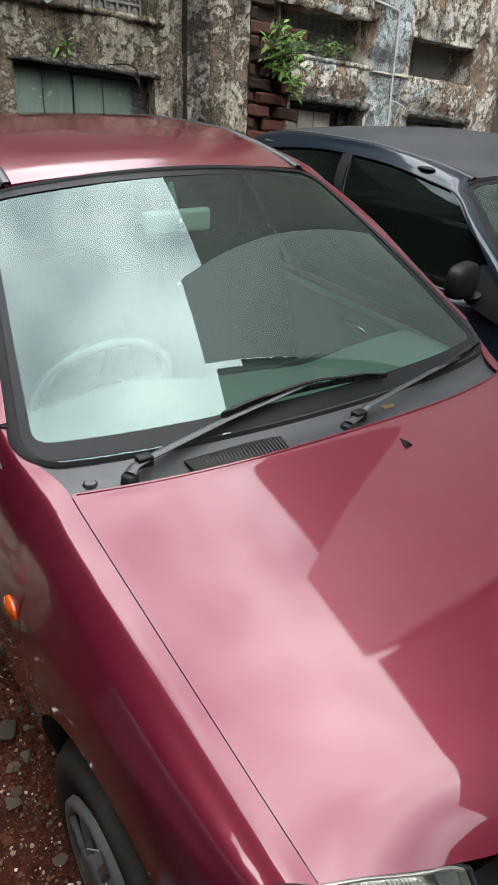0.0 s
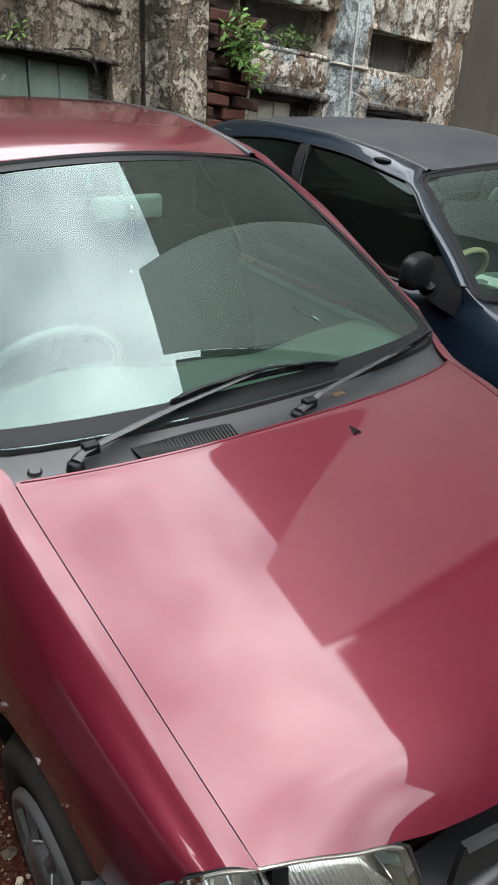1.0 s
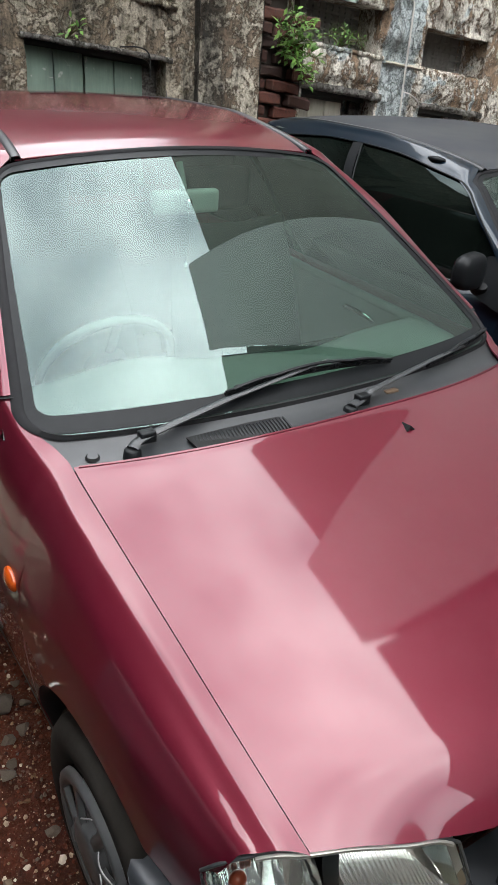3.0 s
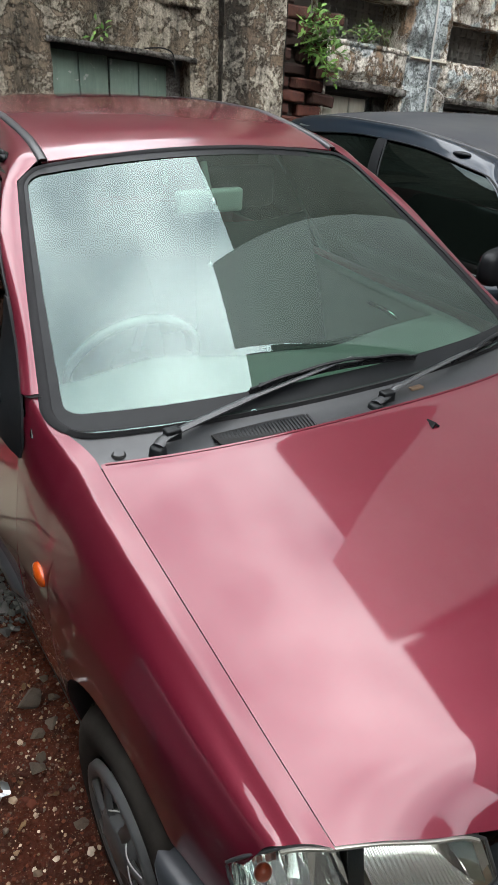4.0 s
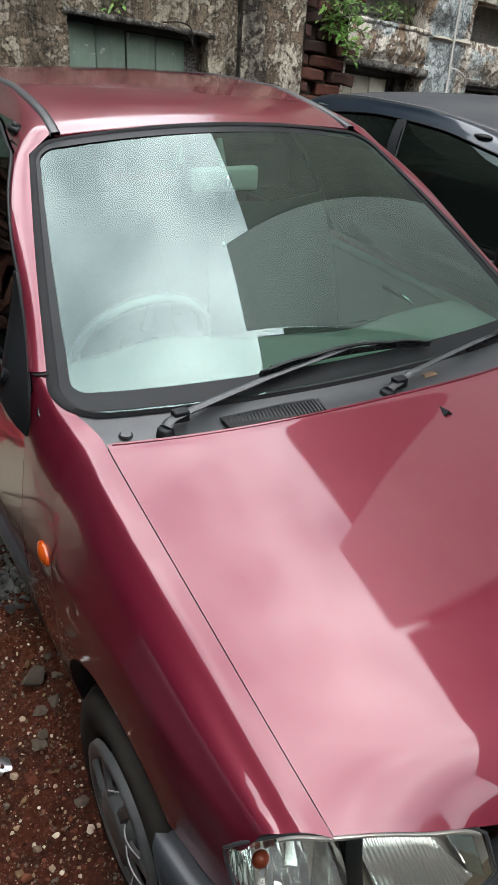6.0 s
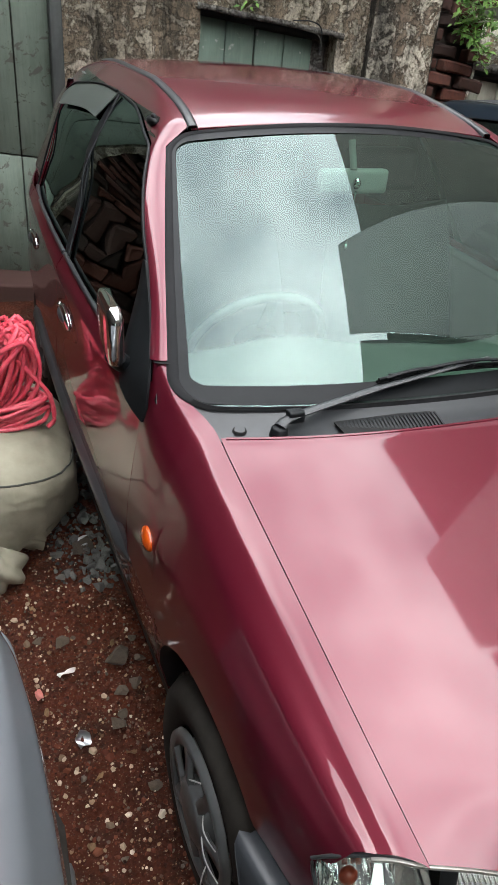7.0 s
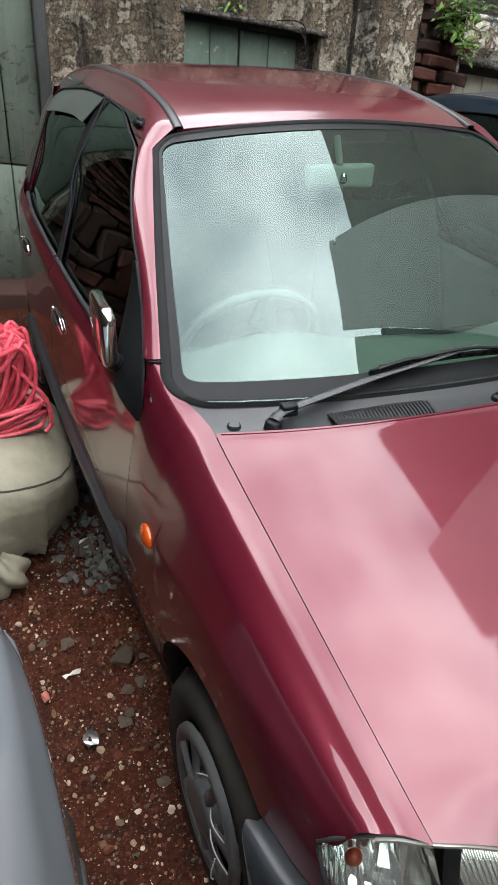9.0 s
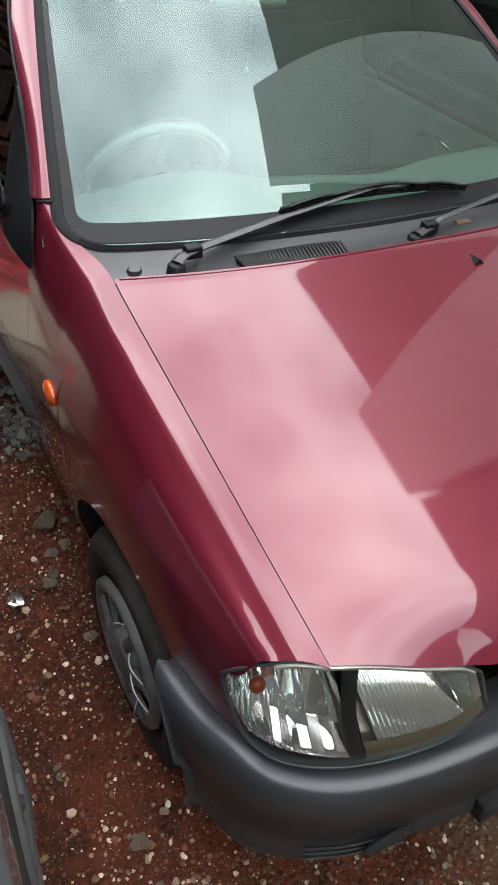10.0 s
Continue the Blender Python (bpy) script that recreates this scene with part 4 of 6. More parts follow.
def interior(root, dash_mat, wheel_mat, seat_mat):
    """What shows through the windscreen: dashboard, steering wheel, seats, mirror, door trim."""
    rows = []
    for i in range(13):
        t = i / 12
        row = []
        for j in range(33):
            u = lerp(-1, 1, j / 32)
            y = lerp(0.985 + 0.10 * u * u, 1.36 + 0.03 * u * u, t)
            hump = 0.045 * math.exp(-((u + 0.52) / 0.26) ** 2) * math.exp(-((t - 0.75) / 0.3) ** 2)
            dip = -0.035 * math.exp(-((u - 0.32) / 0.22) ** 2) * max(0, t - 0.55) / 0.45
            z = 0.925 + 0.012 * math.sin(math.pi * t) + hump + dip - (0.10 * max(0, t - 0.85) / 0.15)
            row.append((0.655 * u, y, z))
        rows.append(row)
    d = part("dashboard", sheet(rows, 0.02), dash_mat, root, "grey-green plastic dashboard")
    for k in range(34):
        u = lerp(-0.10, 0.80, k / 33)
        part("demister_slot", box(0.655 * u - 0.004, 0.655 * u + 0.004, 1.010 + 0.10 * u * u, 1.028 + 0.10 * u * u, 0.930, 0.936), BLACK, d)
    part("dash_front", sheet([[(0.62 * u, 1.36 - 0.02 * v, lerp(0.90, 0.45, v)) for v in (0, 0.5, 1)] for u in (-1, -0.5, 0, 0.5, 1)], 0.01), SEAT, root)
    # steering wheel on the driver's side
    st = new("steering_wheel")
    st.parent = root
    st.matrix_local = pose(-0.345, 1.46, 0.885, -62, 0, 0)
    part("wheel_rim", ring([(0.178, 0.0), (0.183, 0.012), (0.193, 0.012), (0.198, 0), (0.193, -0.012), (0.183, -0.012), (0.178, 0.0)], "z", 44), wheel_mat, st)
    part("wheel_boss", ring([(0.062, -0.02), (0.060, 0.02), (0.03, 0.03), (0.001, 0.032)], "z", 24), SEAT, st)
    for a in (0.2, 2.94, 4.71):
        part("wheel_spoke", tube([(0.05 * math.cos(a), 0.05 * math.sin(a), 0.01), (0.185 * math.cos(a), 0.185 * math.sin(a), 0)], 0.014, 8, 4, 0.5), SEAT, st)
    # seats
    for x in (-0.34, 0.34):
        s = new("seat")
        s.parent = root
        part("seat_back", sheet([[(x + 0.24 * math.copysign(abs(u) ** 0.8, u) * (1 - 0.25 * v * v), 1.90 + 0.16 * v - 0.05 * (1 - u * u), lerp(0.50, 1.10, v)) for v in (0, 0.2, 0.4, 0.6, 0.8, 1)] for u in (-1, -0.8, -0.4, 0, 0.4, 0.8, 1)], 0.10), seat_mat, s)
        part("head_rest", box(x - 0.13, x + 0.13, 2.03, 2.12, 1.14, 1.28, 0.04, 3), seat_mat, s)
        part("seat_cushion", box(x - 0.24, x + 0.24, 1.45, 1.95, 0.38, 0.52, 0.05, 3), seat_mat, s)
    part("rear_seat", box(-0.58, 0.58, 2.62, 2.80, 0.45, 1.02, 0.06, 3), seat_mat, root)
    part("cabin_lining", sheet([[(0.52 * u, y, 1.375 + 0.02 * (1 - u * u)) for y in (1.80, 2.2, 2.6, 3.0)] for u in (-1, -0.5, 0, 0.5, 1)], 0.01), DASH, root)
    # rear-view mirror on its stem; its bright reflection is put into the pale colour
    m = part("rear_view_mirror", box(-0.125, 0.085, 1.625, 1.655, 1.235, 1.300, 0.014, 3), mat("pale_mirror_reflection", (0.30, 0.33, 0.31), 0.5), root, "interior mirror with its bright reflection painted pale grey")
    part("mirror_stem", tube([(-0.02, 1.63, 1.30), (-0.02, 1.66, 1.37)], 0.010, 8), DASH, m)
    # door trims with a light upper ledge and a pull handle
    for sg in (-1, 1):
        t = part("door_trim", sheet([[(sg * 0.672, y, z) for z in (0.45, 0.7, 0.93)] for y in (1.25, 1.6, 2.05)], 0.02), DASH, root)
        part("trim_ledge", tube([(sg * 0.655, 1.25, 0.925), (sg * 0.66, 1.6, 0.925), (sg * 0.665, 2.05, 0.93)], 0.016, 8, 12), DASH, t)
    part("pull_handle", tube([(0.645, 1.50, 0.86), (0.62, 1.53, 0.88), (0.62, 1.62, 0.88), (0.645, 1.65, 0.86)], 0.009, 8, 12), CHROME, root)


CAR = pose(0.063, 0.151, 0, 0, 0, 3.0)
red_car = thing("red_hatchback", "maroon red small five-door hatchback parked on dirt", "car", CAR)
hatchback(red_car, RED, SIDE_GLASS)
for sg in (-1, 1):
    wheel(red_car, sg * 0.684, WHEEL_Y, sg, radians(2))
    wheel(red_car, sg * 0.685, REAR_Y, sg)
    headlamp(red_car, sg)
front_bumper(red_car, BUMPER)
grille(red_car)
cowl_details(red_car)
interior(red_car, DASH, HUBCAP, SEAT)
# pale cable ties that hold the hubcap
TIE = mat("pale_tie", (0.33, 0.33, 0.32), 0.4)
for a0, a1, r0, r1 in ((0.55, 0.95, 0.152, 0.100), (1.35, 1.75, 0.150, 0.085), (5.3, 5.85, 0.155, 0.100), (0.1, 0.30, 0.155, 0.060)):
    pts = [(-0.684 - 0.084 - 0.010 * math.sin(math.pi * k / 8), WHEEL_Y - lerp(r0, r1, k / 8) * math.cos(lerp(a0, a1, k / 8)), WHEEL_R + lerp(r0, r1, k / 8) * math.sin(lerp(a0, a1, k / 8))) for k in range(9)]
    part("cable_tie", tube(pts, 0.0015, 6, 24), TIE, red_car, "pale plastic cable tie on the hubcap")
# smoked rain visor over the rear side window
def visor_point(k, v):
    y = lerp(2.285, 2.965, k)
    z = win_top(y) - 0.002 - 0.072 * v * min(1, 10 * (1 - k) + 0.45)
    return (-(upper_point(y, z) + 0.008 + 0.012 * v), y, z)


part("rain_visor", sheet([[visor_point(k / 20, v / 5) for v in range(6)] for k in range(21)], 0.003), VISOR, red_car, "smoked grey rain visor")
# hanging bead cord on the mirror
part("bead_cord", join(tube([(-0.03, 1.60, 1.25), (-0.032, 1.60, 1.16), (-0.035, 1.60, 1.10)], 0.0025, 6), sphere(-0.035, 1.60, 1.095, 0.008, 0.008, 0.010, 10), sphere(-0.03, 1.60, 1.27, 0.012, 0.012, 0.016, 10)), CHROME, red_car, "thin cord with a bead")

# the body leans a little on its springs
for ob in red_car.children_recursive:
    if ob.type == 'MESH' and not (ob.parent.location.length or ob.location.length):
        for v in ob.data.vertices:
            if v.co.z > 0.95:
                v.co.x -= 0.025 * (v.co.z - 0.95)

blue_car = thing("blue_hatchback", "dark navy blue hatchback with black film on its windows", "car", pose(2.08, 0.59, 0, 0, 0, 3.0))
hatchback(blue_car, BLUE, FILM, False, False)
for sg in (-1, 1):
    wheel(blue_car, sg * 0.690, WHEEL_Y, sg)
    wheel(blue_car, sg * 0.685, REAR_Y, sg)
    headlamp(blue_car, sg, False)
front_bumper(blue_car, BLACK, False)
grille(blue_car)
interior(blue_car, DASH, IVORY, SEAT)
FADED = mat("chalky_faded_roof_paint", (0.030, 0.033, 0.038), 0.55, spec=0.3)
_n = Nodes(FADED)
_n.set("Base Color", _n.mix(_n.ramp(_n.noise(3.0, 6, 0.65), (0.35, 0.0), (0.7, 1.0)), (0.024, 0.028, 0.034), (0.046, 0.048, 0.050)))
for ob in blue_car.children:
    if ob.name.startswith("roof") and "rail" not in ob.name and "gutter" not in ob.name:
        ob.data.materials[0] = FADED
        ob["label"] = "chalky faded dark roof panel"
part("aerial_base", sphere(-upper_point(1.87, 1.39), 1.87, 1.392, 0.018, 0.036, 0.012, 12), BLACK, blue_car)
part("white_cloth", sheet([[(-0.50 + 0.05 * k + 0.02 * math.sin(3 * j), 1.08 + 0.05 * j, 0.965 + 0.02 * math.sin(2.1 * k + j)) for j in range(5)] for k in range(5)], 0.004), mat("white_cloth", (0.75, 0.75, 0.72), 0.9), blue_car, "crumpled white cloth")

# this make has a lower waist, a steeper windscreen and a lower roof
for ob in blue_car.children_recursive:
    if ob.type == 'EMPTY' and ob.location.z > 0.5:
        ob.location.z -= 0.095
    if ob.type != 'MESH' or ob.name.startswith(("spoke", "tyre", "tread", "rim", "hubcap", "mirror_shell", "mirror_glass", "mirror_arm", "wheel_rim", "wheel_boss", "wheel_spoke")):
        continue
    foot = ob.name.startswith("mirror_foot")
    for v in ob.data.vertices:
        h = v.co.z + (0.965 if foot else 0)
        y = v.co.y + (1.27 if foot else 0)
        if h > 0.945:
            v.co.y -= 0.46 * (h - 0.945) * min(1, max(0, (2.10 - y) / 0.45))
        if not foot:
            v.co.z = h * 0.9 if h < 0.945 else h * 0.95 - 0.0475
            if h > 0.945:
                v.co.x *= 1 + 0.28 * (h - 0.945)

grey_car = thing("grey_hatchback", "mid grey hatchback parked nose to the wall", "car", pose(-1.752, 1.10, 0, 0, 0, 180.0))
hatchback(grey_car, GREY, SIDE_GLASS, False, True)
for sg in (-1, 1):
    wheel(grey_car, sg * 0.690, WHEEL_Y, sg)
    wheel(grey_car, sg * 0.685, REAR_Y, sg)
    headlamp(grey_car, sg, False, GREY)
front_bumper(grey_car, GREY, False)
grille(grey_car)
for ob in grey_car.children:
    if ob.name.startswith("front_bumper"):
        for v in ob.data.vertices:
            v.co.x *= 0.95


# ------------------------------------------------------------------ old wall behind the cars
WALL_Y, SLOPE = 4.5, 0.10


def W(x, d, z):
    """A place on the old wall: d metres in front of its face; its courses have sunk towards one end."""
    return (x, WALL_Y - d, z - SLOPE * x)


def old_plaster(name, skin, under, stain, paint=None, grime=0.5, paint_cut=0.56, streak_at=None, drip=1.0, paint_at=None):
    """Flaking lime plaster: skin where it holds, brown render where it fell with dark chipped rims, black algae and moss over both.
    streak_at: x of a black run of algae below a leaking spout; paint_at: middle of a plain painted strip; drip: below 1 the flaking runs downwards."""
    m = mat(name, skin, 0.95, spec=0.2)
    n = Nodes(m)
    flake = n.noise(7.0, 10, 0.70, 0.9, n.scaled(1.0, 1.0, drip))
    fine = n.noise(30, 7, 0.72)
    cellm = n.voronoi(14, 'F1', "Distance", 1.0)
    chip = n.mix(0.38, flake, fine)
    edge_mask = n.ramp(chip, (0.470, 0.0), (0.512, 1.0))
    rim = n.ramp(chip, (0.455, 0.0), (0.478, 0.60), (0.486, 0.0))
    c = n.mix(edge_mask, n.mix(n.noise(14, 5, 0.7), tuple(v * 0.6 for v in under), tuple(v * 1.5 for v in under)), skin)
    c = n.mix(n.ramp(fine, (0.36, 0.45), (0.62, 0.0)), c, tuple(v * 0.40 for v in skin))
    if paint:
        c = n.mix(n.ramp(n.noise(2.3, 7, 0.6, 1.2), (paint_cut - 0.03, 0.0), (paint_cut + 0.02, 0.85)), c, paint)
    if paint_at is not None:
        side = m.node_tree.nodes.new("ShaderNodeSeparateXYZ")
        n.link(n.co, side.inputs[0])
        gap = n.math('ABSOLUTE', n.math('ADD', side.outputs["X"], -paint_at))
        gap = n.math('ADD', gap, n.math('MULTIPLY', n.noise(9, 8, 0.7), 0.16))
        c = n.mix(n.ramp(gap, (0.225, 0.92), (0.245, 0.0)), c, n.mix(n.noise(3, 6, 0.7), tuple(v * 0.75 for v in paint), paint))
    streak = n.noise(3.0, 8, 0.72, 0.3, n.scaled(3.2, 1.0, 0.55))
    c = n.mix(n.ramp(streak, (0.50 - 0.12 * grime, 0.0), (0.72 - 0.1 * grime, 0.90)), c, stain)
    c = n.mix(n.ramp(n.noise(7, 6, 0.7), (0.60, 0.0), (0.74, 0.6)), c, (0.085, 0.080, 0.028))
    if streak_at is not None:
        sep = m.node_tree.nodes.new("ShaderNodeSeparateXYZ")
        n.link(n.co, sep.inputs[0])
        off = n.math('ABSOLUTE', n.math('ADD', sep.outputs["X"], -streak_at))
        off = n.math('ADD', off, n.math('MULTIPLY', n.noise(5, 9, 0.75, 0.4, n.scaled(1.0, 1.0, 0.45)), 0.30))
        run = n.ramp(off, (0.20, 0.97), (0.31, 0.0))
        c = n.mix(n.math('MULTIPLY', run, n.ramp(fine, (0.30, 1.0), (0.70, 0.55))), c, stain)
    c = n.mix(rim, c, (0.02, 0.017, 0.013))
    c = n.mix(n.ramp(n.noise(75, 4, 0.65), (0.38, 0.5), (0.58, 0.0)), c, (0.02, 0.018, 0.015))
    n.set("Base Color", c)
    n.bump(n.mix(0.4, edge_mask, n.mix(0.5, fine, cellm)), 1.0, 0.018)
    return m


PLASTER_L = old_plaster("flaking_brown_plaster", (0.48, 0.425, 0.335), (0.25, 0.19, 0.13), (0.034, 0.031, 0.025), None, 0.75)
PLASTER_R = old_plaster("flaking_blue_white_plaster", (0.78, 0.735, 0.64), (0.34, 0.22, 0.135), (0.085, 0.058, 0.038), (0.56, 0.64, 0.65), 0.16, 0.60, drip=0.45, paint_at=2.95)
PLASTER_P = old_plaster("peeling_cream_plaster", (0.63, 0.57, 0.46), (0.24, 0.17, 0.115), (0.022, 0.021, 0.019), None, 0.30, streak_at=1.385)
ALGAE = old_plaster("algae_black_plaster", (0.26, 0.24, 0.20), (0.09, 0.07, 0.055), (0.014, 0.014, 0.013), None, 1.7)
CEMENT = old_plaster("stained_cement", (0.27, 0.26, 0.24), (0.20, 0.18, 0.16), (0.05, 0.045, 0.04), None, 0.5)
def plain_wall(name, a, b):
    m = mat(name, a, 0.95)
    n = Nodes(m)
    c = n.mix(n.ramp(n.noise(0.9, 6, 0.6), (0.35, 0.0), (0.68, 1.0)), a, b)
    n.set("Base Color", n.mix(n.ramp(n.noise(2.0, 5, 0.6, 0.3, n.scaled(3, 3, 0.4)), (0.5, 0.0), (0.8, 0.5)), c, tuple(v * 0.6 for v in b)))
    n.bump(n.noise(6, 4), 0.04, 0.004)
    return m


SMOOTH_WALL = plain_wall("plain_brown_wall", (0.14, 0.122, 0.104), (0.10, 0.087, 0.074))
PALE_WALL = plain_wall("pale_wall", (0.46, 0.46, 0.44), (0.40, 0.40, 0.38))
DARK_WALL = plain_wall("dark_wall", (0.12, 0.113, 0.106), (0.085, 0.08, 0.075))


def wood(name, paint, bare, cut=0.62):
    m = mat(name, paint, 0.75)
    n = Nodes(m)
    grain = n.noise(9, 6, 0.65, 0.4, n.scaled(6, 6, 0.5))
    fade = n.noise(3, 6, 0.6)
    c = n.mix(n.ramp(grain, (0.35, 0.5), (0.65, 0.0)), paint, tuple(v * 0.55 for v in paint))
    c = n.mix(n.ramp(fade, (0.4, 0.0), (0.7, 0.5)), c, tuple(min(1, v * 1.4 + 0.05) for v in paint))
    c = n.mix(n.ramp(n.noise(14, 8, 0.7, 0.8), (cut, 0.0), (cut + 0.03, 0.9)), c, bare)
    c = n.mix(n.ramp(n.random(), (0.0, 0.25), (1.0, 0.0)), c, tuple(v * 0.6 for v in paint))
    n.set("Base Color", c)
    n.bump(grain, 0.5, 0.004)
    return m


GREEN_WOOD = wood("faded_green_wood", (0.15, 0.215, 0.17), (0.40, 0.42, 0.38), 0.63)
DOOR_WOOD = wood("dirty_green_door_wood", (0.155, 0.195, 0.155), (0.085, 0.085, 0.068), 0.58)
CREAM_WOOD = wood("weathered_cream_wood", (0.44, 0.42, 0.34), (0.20, 0.17, 0.12), 0.60)
DARK_WOOD = wood("dark_frame_wood", (0.045, 0.050, 0.048), (0.16, 0.15, 0.13), 0.68)


def brick_mat():
    m = mat("old_red_brick", (0.2, 0.06, 0.04), 0.95)
    n = Nodes(m)
    c = n.mix(n.ramp(n.random(), (0.0, 0.0), (1.0, 1.0)), (0.125, 0.040, 0.026), (0.040, 0.024, 0.019))
    c = n.mix(n.ramp(n.noise(30, 6, 0.7), (0.45, 0.0), (0.72, 0.7)), c, (0.035, 0.026, 0.022))
    n.set("Base Color", c)
    n.bump(n.noise(45, 5), 0.8, 0.006)
    return m


def rubble_face():
    """Dark stacked rubble for the boundary wall: flat uneven stones with black joints and pale lichen."""
    m = mat("stacked_rubble", (0.06, 0.05, 0.045), 0.95, spec=0.2)
    n = Nodes(m)
    wob = n.mix(0.10, n.scaled(6.0, 6.0, 17.0), n.noise(2.5, 4, 0.6))
    joint = n.voronoi(1.0, 'DISTANCE_TO_EDGE', "Distance", 0.9, wob)
    tone = n.voronoi(1.0, 'F1', "Color", 0.9, wob)
    c = n.mix(tone, (0.030, 0.024, 0.021), (0.115, 0.098, 0.086))
    c = n.mix(n.ramp(n.noise(22, 7, 0.75), (0.46, 0.0), (0.72, 0.8)), c, (0.17, 0.16, 0.145))
    c = n.mix(n.ramp(n.noise(1.4, 6, 0.65), (0.46, 0.0), (0.66, 0.85)), c, (0.026, 0.030, 0.022))
    c = n.mix(n.ramp(joint, (0.02, 1.0), (0.13, 0.0)), c, (0.006, 0.006, 0.005))
    n.set("Base Color", c)
    n.bump(n.ramp(joint, (0.0, 0.0), (0.22, 1.0)), 0.9, 0.05)
    return m


BRICK = brick_mat()
BRICK_FACE = rubble_face()
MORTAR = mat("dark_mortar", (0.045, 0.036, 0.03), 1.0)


def holed_wall(name, x0, x1, z0, z1, holes, material, depth=0.38, step=0.03, rough=0.014, base=0.0, seedv=0.0, slab=()):
    """A rough wall face with real openings and their reveals. holes: x0, x1, z0, z1."""
    xs = sorted(set(round(v, 4) for v in list(np.arange(x0, x1, step)) + [x1] + [h[k] for h in holes for k in (0, 1)] if x0 <= v <= x1))
    zs = sorted(set(round(v, 4) for v in list(np.arange(z0, z1, step)) + [z1] + [h[k] for h in holes for k in (2, 3)] if z0 <= v <= z1))
    bm = bmesh.new()
    grid = {}

    def vert(i, k):
        if (i, k) not in grid:
            x, z = xs[i], zs[k]
            p = Vector((x * 3.1 + seedv, 0.3, z * 3.1))
            d = rough * (noise.fractal(p, 1.0, 2.1, 5) + 0.9 * (1 if noise.noise(p * 1.7 + Vector((7, 3, 1))) > 0.08 else 0))
            if slab and any(h[0] < x < h[1] and h[2] + 0.035 * noise.noise(Vector((x * 7, 2, 5))) + 0.02 * noise.noise(Vector((x * 19, 2, 5))) < z < h[3] for h in slab):
                d += 0.030
            wob = 0.007 * noise.noise(Vector((x * 9, 5, z * 9)))
            grid[i, k] = bm.verts.new(W(x + wob, base + d, z + wob))
        return grid[i, k]
    inside = lambda x, z: any(h[0] < x < h[1] and h[2] < z < h[3] for h in holes)
    for i in range(len(xs) - 1):
        for k in range(len(zs) - 1):
            if not inside((xs[i] + xs[i + 1]) / 2, (zs[k] + zs[k + 1]) / 2):
                bm.faces.new((vert(i, k), vert(i + 1, k), vert(i + 1, k + 1), vert(i, k + 1)))
    for h in holes:
        for (ax, az), (bx, bz) in (((h[0], h[2]), (h[0], h[3])), ((h[0], h[3]), (h[1], h[3])), ((h[1], h[3]), (h[1], h[2])), ((h[1], h[2]), (h[0], h[2]))):
            n = 8
            for q in range(n):
                a = (lerp(ax, bx, q / n), lerp(az, bz, q / n))
                b = (lerp(ax, bx, (q + 1) / n), lerp(az, bz, (q + 1) / n))
                bm.faces.new([bm.verts.new(W(*c)) for c in ((a[0], base + 0.006, a[1]), (b[0], base + 0.006, b[1]), (b[0], -depth, b[1]), (a[0], -depth, a[1]))])
    ob = part(name, bm, material, smooth=False)
    for fc in ob.data.polygons:
        fc.use_smooth = True
    return tagged(ob, "", "wall", kind="structure")


H1 = (0.225, 1.092, 0.62, 1.62)
H2U, H2L = (2.00, 2.735, 1.89, 2.165), (2.105, 2.765, 0.70, 1.602)
H3U, H3L = (3.165, 3.812, 1.880, 2.132), (3.205, 3.825, 0.80, 1.603)
UP = (-0.25, 1.125, 1.935, 2.85)
DOOR = (-1.40, -0.545, -0.05, 2.25)
wl_ = holed_wall("wall_back_left", -1.47, 1.30, 0.0, 3.5, [H1, UP, DOOR], PLASTER_L)
tagged(wl_, "flaking brown lime plaster wall with black algae")
wp_ = holed_wall("wall_pilaster", 1.29, 1.735, 0.0, 3.5, [], PLASTER_P, base=0.06, seedv=5.0)
tagged(wp_, "peeling cream plaster pilaster streaked black with algae")
wr_ = holed_wall("wall_back_right", 2.085, 4.16, 0.0, 3.5, [H2U, H2L, H3U, H3L], PLASTER_R, seedv=8.0, rough=0.017, slab=((2.05, 2.78, 1.70, 1.88), (3.18, 3.84, 1.69, 1.88), (2.76, 3.16, 1.98, 2.6), (2.0, 4.2, 2.22, 2.5)))
tagged(wr_, "peeling blue-white plaster wall with rust stains")
# dark sheets added as shade inside the openings; a gap opens behind the first vent
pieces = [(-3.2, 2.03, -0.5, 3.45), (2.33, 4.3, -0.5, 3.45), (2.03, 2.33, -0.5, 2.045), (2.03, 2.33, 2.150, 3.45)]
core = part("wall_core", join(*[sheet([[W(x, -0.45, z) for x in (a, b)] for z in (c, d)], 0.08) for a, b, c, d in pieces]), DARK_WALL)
tagged(core, "dark sheets added as shade behind the openings", "wall", kind="structure")
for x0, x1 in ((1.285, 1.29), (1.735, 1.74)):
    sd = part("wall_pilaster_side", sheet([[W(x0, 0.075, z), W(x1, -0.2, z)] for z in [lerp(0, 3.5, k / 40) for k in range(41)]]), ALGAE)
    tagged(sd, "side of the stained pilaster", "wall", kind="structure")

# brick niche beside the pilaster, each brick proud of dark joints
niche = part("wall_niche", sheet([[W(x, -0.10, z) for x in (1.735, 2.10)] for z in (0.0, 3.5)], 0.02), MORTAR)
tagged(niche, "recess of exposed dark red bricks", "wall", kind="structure")

